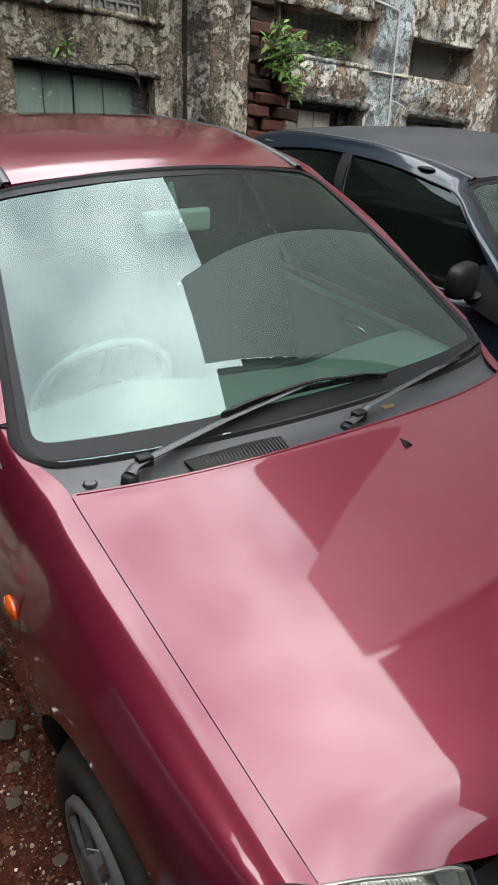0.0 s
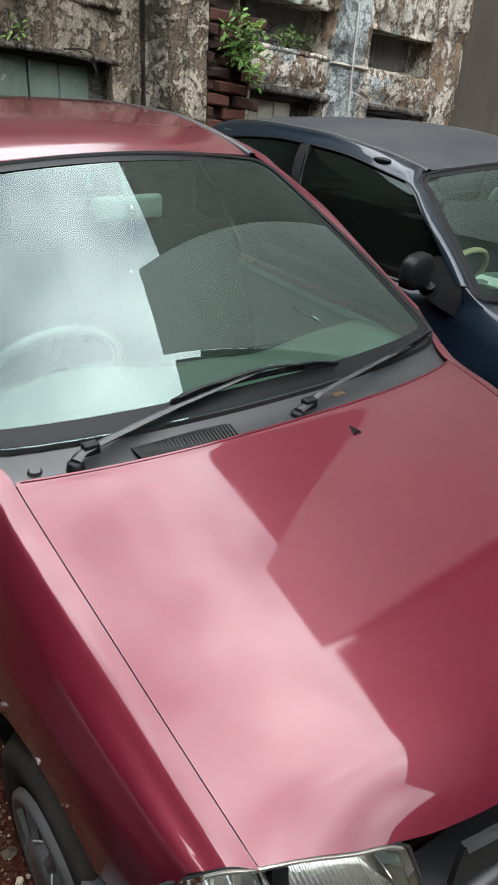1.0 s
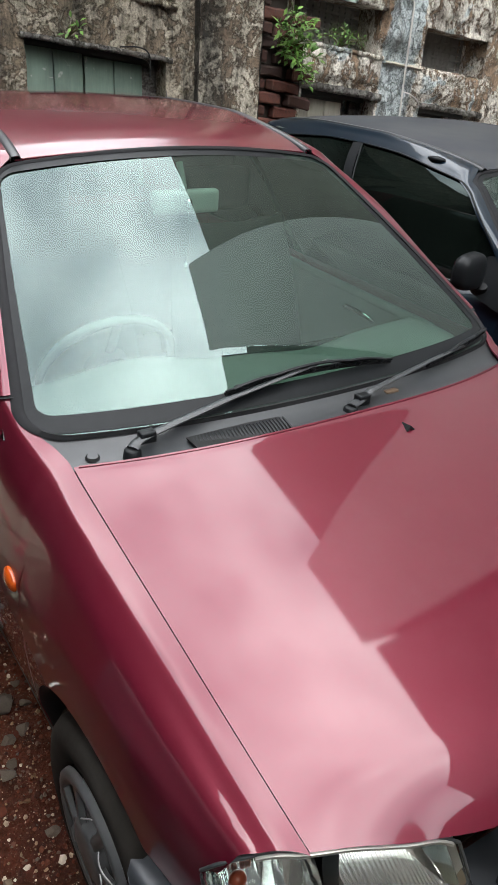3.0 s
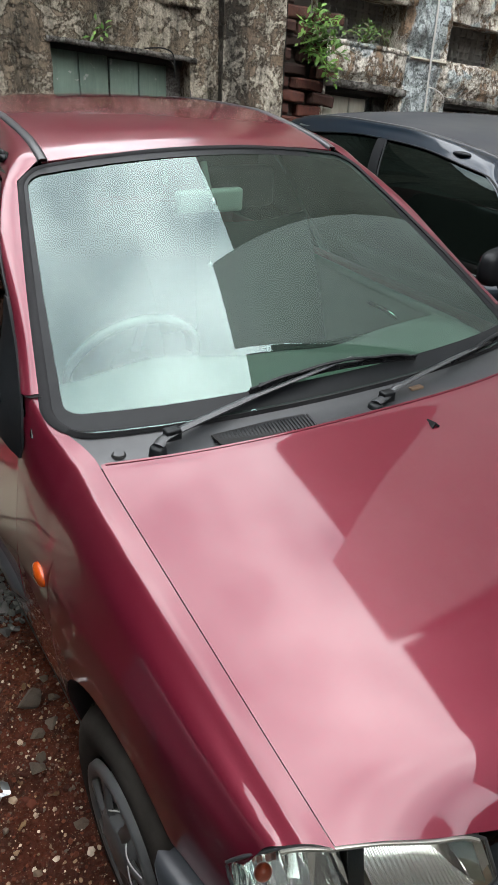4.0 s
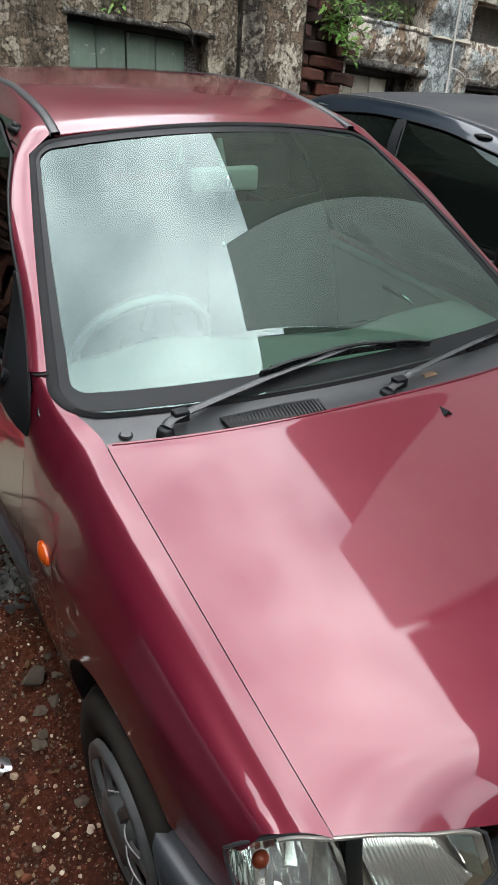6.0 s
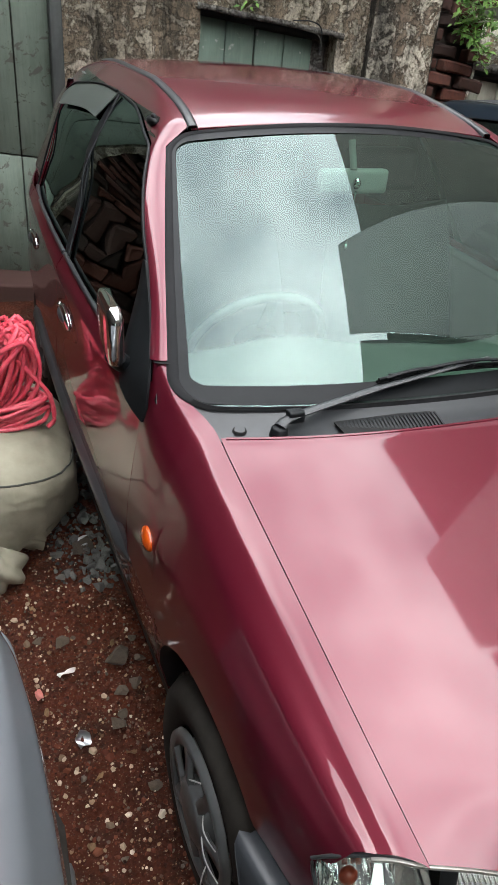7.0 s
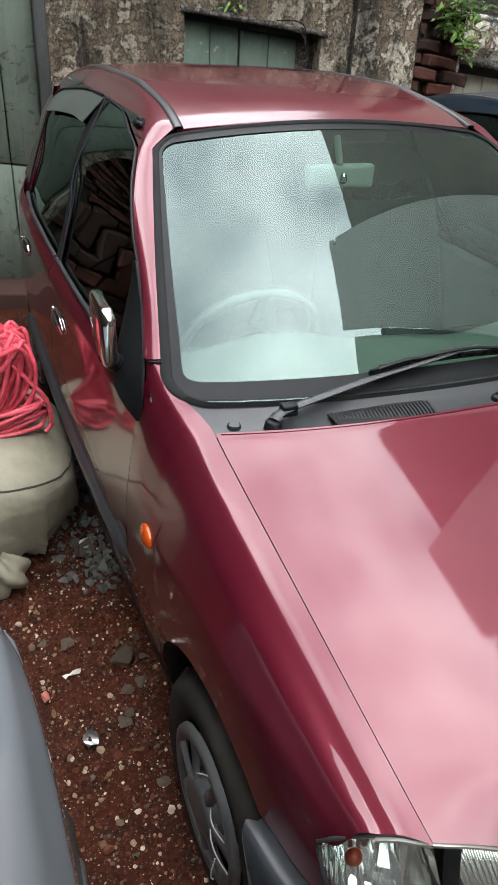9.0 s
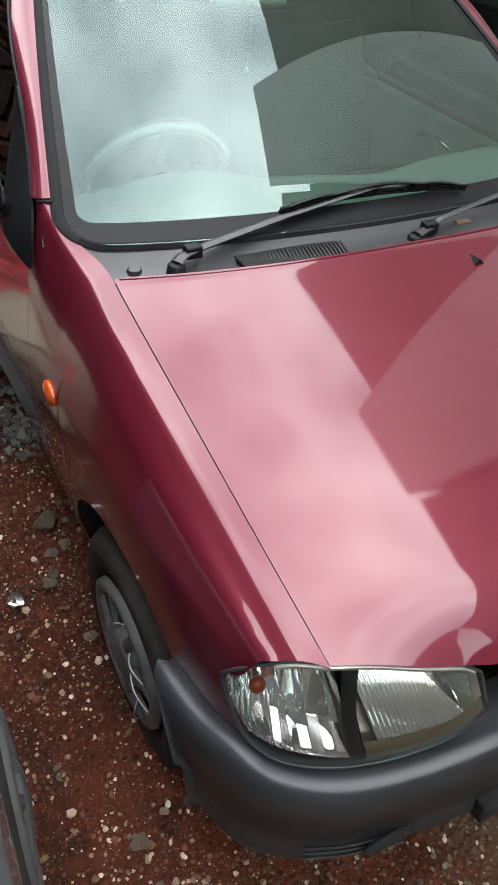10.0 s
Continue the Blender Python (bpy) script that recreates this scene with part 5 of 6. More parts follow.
# lintel slabs and ledges
def ledge(name, x0, x1, z, h, out, material, label):
    n = 26
    rows = []
    for k in range(n + 1):
        x = lerp(x0, x1, k / n)
        w = 0.010 * noise.noise(Vector((x * 12, z, 0)))
        o = out + 0.018 * noise.noise(Vector((x * 9, z, 4)))
        rows.append([W(x, 0.0, z + h), W(x, o, z + h + w), W(x, o + 0.006, z + h * 0.5), W(x, o - 0.004, z + w), W(x, -0.05, z)])
    return tagged(part(name, sheet(rows), material, smooth=False), label, "ledge", kind="structure")


ledge("trim_lintel_1", 0.20, 1.13, 1.618, 0.030, 0.030, CEMENT, "thin cracked cement lintel")
ledge("trim_lintel_2", 2.08, 2.80, 1.600, 0.050, 0.045, CEMENT, "broken cement lintel")
ledge("trim_lintel_3", 3.17, 3.86, 1.600, 0.040, 0.040, CEMENT, "broken cement lintel")
ledge("trim_sill_1", 1.98, 2.78, 1.862, 0.030, 0.035, PLASTER_R, "crumbling vent sill")
ledge("trim_hood_1", 1.95, 2.79, 2.165, 0.060, 0.050, PLASTER_R, "concrete vent hood")
ledge("trim_sill_2", -0.3, 1.16, 1.905, 0.035, 0.035, PLASTER_L, "mossy upper sill")
ledge("trim_batten", 2.81, 3.15, 1.850, 0.020, 0.022, CREAM_WOOD, "thin batten on the wall")


def shutter(name, x0, x1, z0, z1, boards, material, label, d=-0.13, gap=0.006):
    """A window shutter of upright boards on a frame."""
    s = thing(name, label, "shutter", group="window shutters")
    w = (x1 - x0) / boards
    for k in range(boards):
        b = box(x0 + k * w + gap / 2, x0 + (k + 1) * w - gap / 2, -0.014, 0.014, z0, z1, 0.004, 1)
        dd = d + random.uniform(-0.006, 0.006)
        for v in b.verts:
            v.co = Vector(W(v.co.x, dd - v.co.y, v.co.z))
        part("board", b, material, s, smooth=False)
    for z in (z1 - 0.10, lerp(z0, z1, 0.35)):
        b = box(x0, x1, -0.010, 0.010, z - 0.03, z + 0.03, 0.003, 1)
        for v in b.verts:
            v.co = Vector(W(v.co.x, d - 0.026 - v.co.y, v.co.z))
        part("rail", b, material, s, smooth=False)
    return s


shutter("window_shutter", 0.235, 0.600, 0.62, 1.585, 2, GREEN_WOOD, "closed faded green plank shutter with chipped paint")
shutter("window_shutter", 0.606, 0.985, 0.62, 1.575, 2, GREEN_WOOD, "closed faded green plank shutter with chipped paint")
shutter("window_shutter", 2.115, 2.56, 0.70, 1.545, 3, CREAM_WOOD, "weathered cream plank shutter under a cracked lintel")
shutter("window_shutter", 3.215, 3.66, 0.80, 1.545, 2, CREAM_WOOD, "weathered cream plank shutter under a cracked lintel")


def frame_bar(parent, x0, x1, z0, z1, d0, d1, material):
    b = box(x0, x1, d0, d1, z0, z1, 0.004, 1)
    for v in b.verts:
        v.co = Vector(W(v.co.x, v.co.y, v.co.z))
    return part("window_frame", b, material, parent, smooth=False)


for i, (h, mt) in enumerate(((H1, DARK_WOOD), (H2L, DARK_WOOD), (H3L, DARK_WOOD)), 1):
    f = thing("window_%d" % i, "dark timber window frame deep in the wall", "window", kind="structure")
    frame_bar(f, h[0], h[1], h[3] - 0.035, h[3], -0.19, -0.12, mt)
    frame_bar(f, h[1] - 0.10, h[1] - 0.002, h[2], h[3], -0.195, -0.15, CEMENT)
    frame_bar(f, h[0] + 0.002, h[0] + 0.03, h[2], h[3], -0.195, -0.11, mt)


LATTICE = plain_wall("grey_lattice_cement", (0.26, 0.25, 0.23), (0.15, 0.145, 0.13))


def vent(name, h, cols, rows_n, open_cells):
    """A cement lattice screen in a deep vent; a few cells are broken through."""
    v = thing(name, "grey pierced cement lattice screen in a deep vent", "lattice", group="vent screens")
    d = -0.27
    cw, ch = (h[1] - h[0]) / cols, (h[3] - h[2]) / rows_n
    bm = bmesh.new()

    def bar(x0, x1, z0, z1, t=0.02):
        b = box(x0, x1, -t / 2, t / 2, z0, z1)
        for q in b.verts:
            q.co = Vector(W(q.co.x, d + q.co.y, q.co.z))
        me = bpy.data.meshes.new("tmp")
        b.to_mesh(me)
        b.free()
        bm.from_mesh(me)
        bpy.data.meshes.remove(me)
    for i in range(cols + 1):
        x = h[0] + i * cw
        bar(x - 0.008, x + 0.008, h[2], h[3])
    for k in range(rows_n + 1):
        z = h[2] + k * ch
        bar(h[0], h[1], z - 0.008, z + 0.008, 0.024)
    for i in range(cols):
        for k in range(rows_n):
            x, z = h[0] + (i + 0.5) * cw, h[2] + (k + 0.5) * ch
            c = [(x - cw * 0.32, z), (x, z + ch * 0.32), (x + cw * 0.32, z), (x, z - ch * 0.32)]
            vs = [bm.verts.new(W(a, d + 0.014, b)) for a, b in c]
            bm.faces.new(vs)
            if (i, k) in open_cells:
                continue
            e = [(x - cw / 2, z - ch / 2), (x + cw / 2, z - ch / 2), (x + cw / 2, z + ch / 2), (x - cw / 2, z + ch / 2)]
            bm.faces.new([bm.verts.new(W(a, d - 0.045, b)) for a, b in e])
    part("lattice", bm, LATTICE, v, smooth=False)
    return v


vent("vent_screen", H2U, 13, 5, {(1, 4), (2, 3), (3, 3), (3, 4), (4, 3), (2, 4)})
vent("vent_screen", H3U, 11, 5, ())
vent("vent_screen", UP, 18, 12, ())

# green door at the end of the wall
door = thing("door_1", "tall faded green plank door in a dark frame", "door", kind="structure")
for k in range(4):
    x0 = -1.395 + k * 0.196
    b = box(x0 + 0.003, x0 + 0.193, -0.018, 0.018, 0.70, 2.22, 0.004, 1)
    for v in b.verts:
        v.co = Vector(W(v.co.x, -0.05 - v.co.y, v.co.z))
    part("board", b, DOOR_WOOD, door, smooth=False)
    b = box(x0 + 0.003, x0 + 0.193, -0.018, 0.018, -0.02, 0.69, 0.004, 1)
    for v in b.verts:
        v.co = Vector(W(v.co.x, -0.045 - v.co.y, v.co.z))
    part("board", b, DOOR_WOOD, door, smooth=False)
for x0, x1 in ((-0.615, -0.55),):
    b = box(x0, x1, -0.09, 0.03, -0.04, 2.24, 0.006, 1)
    for v in b.verts:
        v.co = Vector(W(v.co.x, -v.co.y, v.co.z))
    part("door_frame", b, DARK_WOOD, door, smooth=False)
b = box(-1.45, -0.50, -0.25, 0.10, -0.30, 0.0, 0.015, 2)
for v in b.verts:
    v.co = Vector(W(v.co.x, -v.co.y, v.co.z))
tagged(part("door_step", b, mat("dark_red_step", (0.055, 0.024, 0.019), 0.9), smooth=False), "worn red door step at the wall", "step", kind="structure")

# thin white pipe across and down the wall
pipe = thing("wall_pipe", "thin white plastic conduit on the wall", "pipe")
part("pipe_run", tube([W(2.30, 0.05, 2.36), W(2.62, 0.05, 2.305), W(2.90, 0.05, 2.272), W(2.965, 0.05, 2.255), W(2.975, 0.05, 2.18), W(2.985, 0.045, 1.9), W(2.99, 0.045, 1.7), W(3.00, 0.045, 1.45)], 0.0072, 8, 60), mat("white_pvc", (0.52, 0.51, 0.48), 0.5), pipe)
part("loose_wire", tube([W(2.99, 0.05, 1.69), W(3.06, 0.06, 1.68), W(3.14, 0.06, 1.645), W(3.16, 0.05, 1.60)], 0.004, 6, 20), mat("white_wire", (0.62, 0.6, 0.56), 0.6), pipe)
wire = thing("hanging_wire", "thin rusty wire hanging from the lintel", "wire")
part("strand", tube([W(0.78, 0.04, 1.655), W(0.88, 0.05, 1.67), W(0.95, 0.05, 1.655), W(0.97, 0.05, 1.60), W(0.965, 0.05, 1.52)], 0.004, 6, 30), RUBBER, wire)
part("strand", tube([W(0.90, 0.05, 1.62), W(0.95, 0.06, 1.60), W(0.975, 0.06, 1.545)], 0.002, 5, 16), CEMENT, wire)
flake = thing("paint_flake", "curled grey paint flake hanging off the wall", "paint flake")
part("flake", sheet([[W(0.33 + 0.05 * i + 0.012 * math.sin(2 * j), 0.05 + 0.03 * math.sin(1.2 * i + j), 1.93 + 0.035 * j + 0.02 * math.sin(2.2 * i)) for j in range(4)] for i in range(5)], 0.003), mat("grey_flake", (0.24, 0.235, 0.23), 0.8), flake)


# ------------------------------------------------------------------ plants
def leaf_mat(name, a, b):
    m = mat(name, a, 0.5)
    n = Nodes(m)
    n.set("Base Color", n.mix(n.island(), a, b))
    m.node_tree.nodes["Principled BSDF"].inputs["Subsurface Weight"].default_value = 0.0
    return m


LEAF = leaf_mat("fresh_leaf", (0.055, 0.145, 0.02), (0.14, 0.26, 0.045))
STEM = mat("plant_stem", (0.10, 0.09, 0.04), 0.8)


def leaf(bm, p, d, size, width=0.42):
    d = Vector(d).normalized()
    s = d.cross(Vector((random.uniform(-.5, .5), -0.6, 1))).normalized()
    n = s.cross(d)
    c = [p, p + d * size * 0.45 + s * size * width * 0.5 + n * size * 0.06, p + d * size - n * size * 0.10, p + d * size * 0.45 - s * size * width * 0.5 + n * size * 0.06, p + d * size * 0.5 - n * size * 0.03]
    v = [bm.verts.new(q) for q in c]
    bm.faces.new((v[0], v[1], v[4]))
    bm.faces.new((v[1], v[2], v[4]))
    bm.faces.new((v[2], v[3], v[4]))
    bm.faces.new((v[3], v[0], v[4]))


def bush(name, label, root, tips, per, size):
    random.seed(len(tips) * 7 + per)
    t = thing(name, label, "plant")
    bm = bmesh.new()
    stems = []
    for tip in tips:
        mid = Vector(root).lerp(Vector(tip), 0.5) + Vector((random.uniform(-.03, .03), -0.05, 0.03))
        stems.append(tube([root, mid, tip], (0.006, 0.0025), 5, 9))
        curve = spline([root, mid, tip], 12)
        for k in range(per):
            p = curve[2 + int(random.random() * 9.9)]
            d = Vector((random.uniform(-1, 1), random.uniform(-1.2, 0.1), random.uniform(-0.6, 0.8)))
            q = p + d.normalized() * random.uniform(0.0, 0.05)
            leaf(bm, q, d, size * random.uniform(0.6, 1.25))
    part("stem", join(*stems), STEM, t)
    part("foliage", bm, LEAF, t, smooth=False)
    return t


bush("wall_bush", "bright green leafy shrub rooted in the brick niche", W(1.93, -0.06, 1.80),
     [W(1.80, 0.16, 1.95), W(1.88, 0.20, 2.02), W(1.97, 0.22, 1.99), W(2.06, 0.20, 1.88), W(2.08, 0.22, 1.78), W(2.00, 0.24, 1.70), W(1.93, 0.22, 1.72), W(2.03, 0.20, 1.62), W(2.05, 0.16, 1.95)], 44, 0.052)
bush("wall_seedling", "small green seedling growing from cracked plaster", W(0.485, 0.0, 1.665),
     [W(0.46, 0.05, 1.70), W(0.51, 0.06, 1.69), W(0.49, 0.05, 1.73)], 5, 0.045)
bush("vent_weed", "fine green weeds on the vent sill", W(2.42, -0.03, 1.89),
     [W(2.30, 0.0, 1.97), W(2.37, 0.02, 2.01), W(2.44, 0.0, 2.00), W(2.50, 0.02, 1.98), W(2.56, 0.0, 1.95), W(2.24, 0.0, 1.94)], 26, 0.028)


# ------------------------------------------------------------------ buildings that close the yard
def block(name, x0, x1, y0, y1, z1, material, label, z0=-0.3):
    bm = box(x0, x1, y0, y1, z0, z1, 0.02, 1)
    return tagged(part(name, bm, material, smooth=False), label, "wall", kind="structure")


block("wall_right_far", 4.17, 9.0, 3.53, 9.0, 9.8, SMOOTH_WALL, "tall plain brown building wall")
block("wall_right_middle", 4.14, 9.0, 1.24, 3.52, 11.5, PALE_WALL, "tall pale rendered building wall")
block("wall_right_near", 4.18, 9.0, -9.0, 1.07, 10.9, DARK_WALL, "tall dark building wall")
block("wall_right_gap", 4.6, 9.0, 1.08, 1.23, 10.1, SMOOTH_WALL, "low infill wall between two buildings")
block("wall_left", -3.4, -3.0, -9.0, 4.9, 8.0, BRICK_FACE, "dark stacked rubble boundary wall")
# unseen wall, added only to shut out low sky behind the view
block("wall_behind", -4.9, 9.0, -9.6, -9.1, 7.0, CEMENT, "unseen grey wall added behind to shut out low sky")
# white block added in place of a parked white car's roof
tagged(part("wall_ledge_white", box(3.55, 4.15, 3.6, 4.42, 0.30, 0.64, 0.03, 2), mat("stand_in_white", (0.7, 0.69, 0.66), 0.8)), "low white block in the corner standing in for a white car roof", "plinth", kind="structure")


# ------------------------------------------------------------------ ground
def earth():
    m = mat("red_stony_earth", (0.06, 0.024, 0.015), 0.9, spec=0.18)
    n = Nodes(m)
    big = n.noise(1.6, 6, 0.6)
    c = n.mix(n.ramp(big, (0.35, 0.0), (0.68, 1.0)), (0.046, 0.0105, 0.0050), (0.115, 0.0270, 0.0115))
    c = n.mix(n.ramp(n.noise(9, 6, 0.7), (0.47, 0.0), (0.66, 0.85)), c, (0.020, 0.0085, 0.0048))
    c = n.mix(n.ramp(n.noise(85, 6, 0.8), (0.54, 0.0), (0.64, 0.6)), c, (0.13, 0.042, 0.020))
    pick = n.ramp(n.voronoi(190, 'F1', "Color"), (0.66, 0.0), (0.70, 1.0))
    near = n.ramp(n.voronoi(190, 'F1', "Distance"), (0.20, 0.9), (0.34, 0.0))
    c = n.mix(n.mix(1.0, pick, near, 'MULTIPLY'), c, (0.16, 0.11, 0.072))
    # the red dirt gives way to greyish sandy gravel in front of the car
    sep = m.node_tree.nodes.new("ShaderNodeSeparateXYZ")
    n.link(n.co, sep.inputs[0])
    far = n.ramp(n.math('ADD', n.math('MULTIPLY', sep.outputs[1], 0.5), big), (0.46, 1.0), (0.64, 0.0))
    c = n.mix(n.mix(1.0, far, n.ramp(n.noise(30, 6, 0.75), (0.35, 0.35), (0.6, 1.0)), 'MULTIPLY'), c, (0.105, 0.078, 0.048))
    n.set("Base Color", c)
    n.set("Roughness", n.ramp(n.noise(4, 4), (0.4, 0.5), (0.6, 0.95)))
    n.bump(n.mix(0.5, n.noise(45, 8, 0.75), n.voronoi(60, 'F1', "Distance")), 1.0, 0.03)
    return m


EARTH = earth()


def ground_z(x, y):
    return 0.014 * noise.fractal(Vector((x * 2.3, y * 2.3, 1.0)), 1.0, 2.0, 5) - 0.006


gx = [-400, -60, -12, -6, -3.5] + [round(-2.5 + 0.035 * k, 3) for k in range(100)] + [1.2, 1.6, 2.2, 3, 4, 6, 12, 60, 400]
gy = [-400, -60, -12, -6, -3, -1.6] + [round(-1.0 + 0.035 * k, 3) for k in range(150)] + [4.4, 4.7, 6, 12, 60, 400]
ground = part("ground", sheet([[(x, y, ground_z(x, y) if abs(x) < 3 and -2 < y < 5 else 0.0) for x in gx] for y in gy]), EARTH)
tagged(ground, "reddish brown damp dirt with grit and gravel", "ground", kind="structure")


def stone_mat(name, a, b, rough=0.9):
    m = mat(name, a, rough)
    n = Nodes(m)
    rnd = n.mix(0.5, n.random(), n.island())
    c = n.mix(n.ramp(rnd, (0.3, 0.0), (0.7, 1.0)), a, b)
    c = n.mix(n.ramp(n.noise(40, 5, 0.7), (0.45, 0.0), (0.7, 0.7)), c, tuple(v * 0.5 for v in a))
    n.set("Base Color", c)
    n.bump(n.noise(120, 4), 0.5, 0.003)
    return m


GREY_STONE = stone_mat("grey_crushed_stone", (0.050, 0.049, 0.047), (0.150, 0.145, 0.135))
PEBBLE = mat("mixed_grit", (0.06, 0.02, 0.012), 0.9, spec=0.25)
_n = Nodes(PEBBLE)
_n.set("Base Color", _n.ramp(_n.island(), (0.0, (0.030, 0.010, 0.006)), (0.35, (0.085, 0.022, 0.012)), (0.58, (0.15, 0.050, 0.026)), (0.72, (0.10, 0.085, 0.070)), (0.86, (0.26, 0.17, 0.10)), (1.0, (0.62, 0.53, 0.42))))
_n.bump(_n.noise(160, 4), 0.5, 0.002)
SANDY = mat("sandy_grit", (0.10, 0.07, 0.045), 0.9, spec=0.25)
_n = Nodes(SANDY)
_n.set("Base Color", _n.ramp(_n.island(), (0.0, (0.035, 0.022, 0.014)), (0.35, (0.090, 0.058, 0.034)), (0.60, (0.13, 0.095, 0.060)), (0.78, (0.16, 0.14, 0.115)), (0.90, (0.28, 0.22, 0.14)), (1.0, (0.56, 0.50, 0.40))))
_n.bump(_n.noise(160, 4), 0.5, 0.002)


def rock_bm(seed_no, sub=1):
    rnd = random.Random(seed_no)
    bm = bmesh.new()
    bmesh.ops.create_icosphere(bm, subdivisions=sub, radius=1)
    for _ in range(9):
        nv = Vector((rnd.uniform(-1, 1), rnd.uniform(-1, 1), rnd.uniform(-1, 1))).normalized()
        h = rnd.uniform(0.30, 0.62)
        for v in bm.verts:
            k = v.co.dot(nv) - h
            if k > 0:
                v.co -= nv * k
    return bm


BROWN_STONE = stone_mat("brown_field_stone", (0.050, 0.036, 0.026), (0.105, 0.082, 0.060))
ROCKS = []
for k in range(7):
    me = bpy.data.meshes.new("stone")
    b = rock_bm(100 + k, 2)
    b.to_mesh(me)
    b.free()
    me.materials.append(GREY_STONE)
    ROCKS.append(me)
BROWN_ROCKS = []
for me in ROCKS:
    m2 = me.copy()
    m2.materials.clear()
    m2.materials.append(BROWN_STONE)
    BROWN_ROCKS.append(m2)

random.seed(11)
# crushed stone heap beside the red car's sill
for k in range(190):
    x = random.gauss(-0.775, 0.055)
    y = random.uniform(1.66, 2.65)
    if x < -0.93:
        continue
    s = random.uniform(0.011, 0.027)
    st = new("stone", ROCKS[k % 7])
    st.matrix_world = Matrix.LocRotScale((x, y, ground_z(x, y) + s * 0.35 + random.uniform(0, 0.016)), Euler((random.uniform(0, 6), random.uniform(0, 6), random.uniform(0, 6))), (s * random.uniform(0.9, 1.4), s, s * random.uniform(0.6, 0.9)))
    tagged(st, "broken grey road stone lying on dirt", "stone", "scattered stones")
# larger single stones
for x, y, s, sq in ((-0.825, 1.89, 0.070, 0.45), (-0.785, 1.36, 0.042, 0.8), (-0.79, 1.25, 0.028, 0.7), (-0.745, 1.27, 0.024, 0.7), (-0.93, 1.48, 0.034, 0.5), (-1.00, 1.50, 0.026, 0.6),
                    (-0.82, 1.15, 0.026, 0.7), (-0.80, 1.18, 0.022, 0.6), (-0.76, 0.955, 0.026, 0.6), (-0.79, 0.44, 0.030, 0.8), (-0.78, 0.34, 0.020, 0.7), (-0.86, 0.80, 0.014, 0.6), (-0.91, 0.66, 0.012, 0.6), (-0.73, 1.44, 0.02, 0.7), (-0.72, 1.36, 0.024, 0.6)):
    st = new("stone", BROWN_ROCKS[int(abs(x * 1000)) % 7])
    st.matrix_world = Matrix.LocRotScale((x, y, ground_z(x, y) + s * sq * 0.45), Euler((0.2, 0.1, x * 40)), (s * 1.15, s, s * sq))
    tagged(st, "larger grey-brown stone half sunk in dirt", "stone", "scattered stones")


def grit(name, count, area, smin, smax, material, label, seed_no):
    """Loose grit strewn over the ground, as one sheet of small stones."""
    rnd = random.Random(seed_no)
    base = [rock_bm(300 + k, 1) for k in range(5)]
    tmpl = []
    for b in base:
        b.verts.ensure_lookup_table()
        tmpl.append(([tuple(v.co) for v in b.verts], [tuple(v.index for v in f.verts) for f in b.faces]))
        b.free()
    vs, fs = [], []
    x0, x1, y0, y1 = area
    for k in range(count):
        x, y = rnd.uniform(x0, x1), rnd.uniform(y0, y1)
        s = smin + (smax - smin) * rnd.random() ** 3
        m = Euler((rnd.uniform(0, 6), rnd.uniform(0, 6), rnd.uniform(0, 6))).to_matrix() * s
        z = ground_z(x, y) + s * 0.3
        tv, tf = tmpl[k % 5]
        o = len(vs)
        vs += [tuple(m @ Vector(c) + Vector((x, y, z))) for c in tv]
        fs += [tuple(i + o for i in f) for f in tf]
    me = bpy.data.meshes.new(name)
    me.from_pydata(vs, [], fs)
    me.materials.append(material)
    return tagged(new(name, me), label, "grit", kind="stuff")


grit("gravel", 16000, (-1.22, -0.58, -0.35, 2.0), 0.0013, 0.0085, PEBBLE, "red, cream and grey grit on the dirt", 5)
grit("gravel", 9000, (-0.75, 0.62, -0.55, 0.35), 0.0018, 0.010, SANDY, "sandy, grey and cream grit on the dirt", 6)
grit("gravel", 500, (-0.93, -0.70, 1.72, 2.8), 0.006, 0.014, GREY_STONE, "small grey stone chips on the dirt", 7)

grit("gravel", 420, (-1.15, -0.62, -0.2, 1.7), 0.006, 0.017, PEBBLE, "red-brown and pale chips of brick and stone on dirt", 9)

# scraps
def scrap(name, x, y, w, h, turn, material, label, curl=0.006):
    t = [[(u * w / 2 * (1 - 0.25 * v * v), v * h / 2 * (1 - 0.35 * u * u), curl * math.sin(3 * u + 2 * v + 9 * x) + 0.5 * curl * math.sin(7 * u - 5 * v) + curl) for u in (-1, -0.6, -0.2, 0.2, 0.6, 1)] for v in (-1, -0.5, 0, 0.5, 1)]
    ob = part(name, sheet(t, 0.0012), material, smooth=False)
    ob.matrix_world = pose(x, y, ground_z(x, y) + 0.005, 4, -5, turn)
    return tagged(ob, label, "litter", "litter")


FOIL = mat("silver_foil", (0.55, 0.56, 0.57), 0.30, 1.0)
PAPER = mat("white_paper", (0.72, 0.71, 0.68), 0.8)
scrap("foil_wrapper", -0.912, 1.125, 0.040, 0.048, 20, FOIL, "crumpled silver foil wrapper on dirt", 0.010)
scrap("foil_wrapper", -0.815, 1.90, 0.05, 0.04, 60, FOIL, "crumpled silver foil wrapper among stones", 0.012)
scrap("paper_scrap", -0.905, 0.36, 0.022, 0.075, -30, PAPER, "torn white paper strip on dirt")
scrap("paper_scrap", -0.93, 1.36, 0.055, 0.012, 10, PAPER, "torn white paper strip on dirt")
scrap("card_scrap", -1.01, 1.30, 0.020, 0.036, 15, mat("red_white_card", (0.55, 0.20, 0.17), 0.7), "small red and white card scrap")
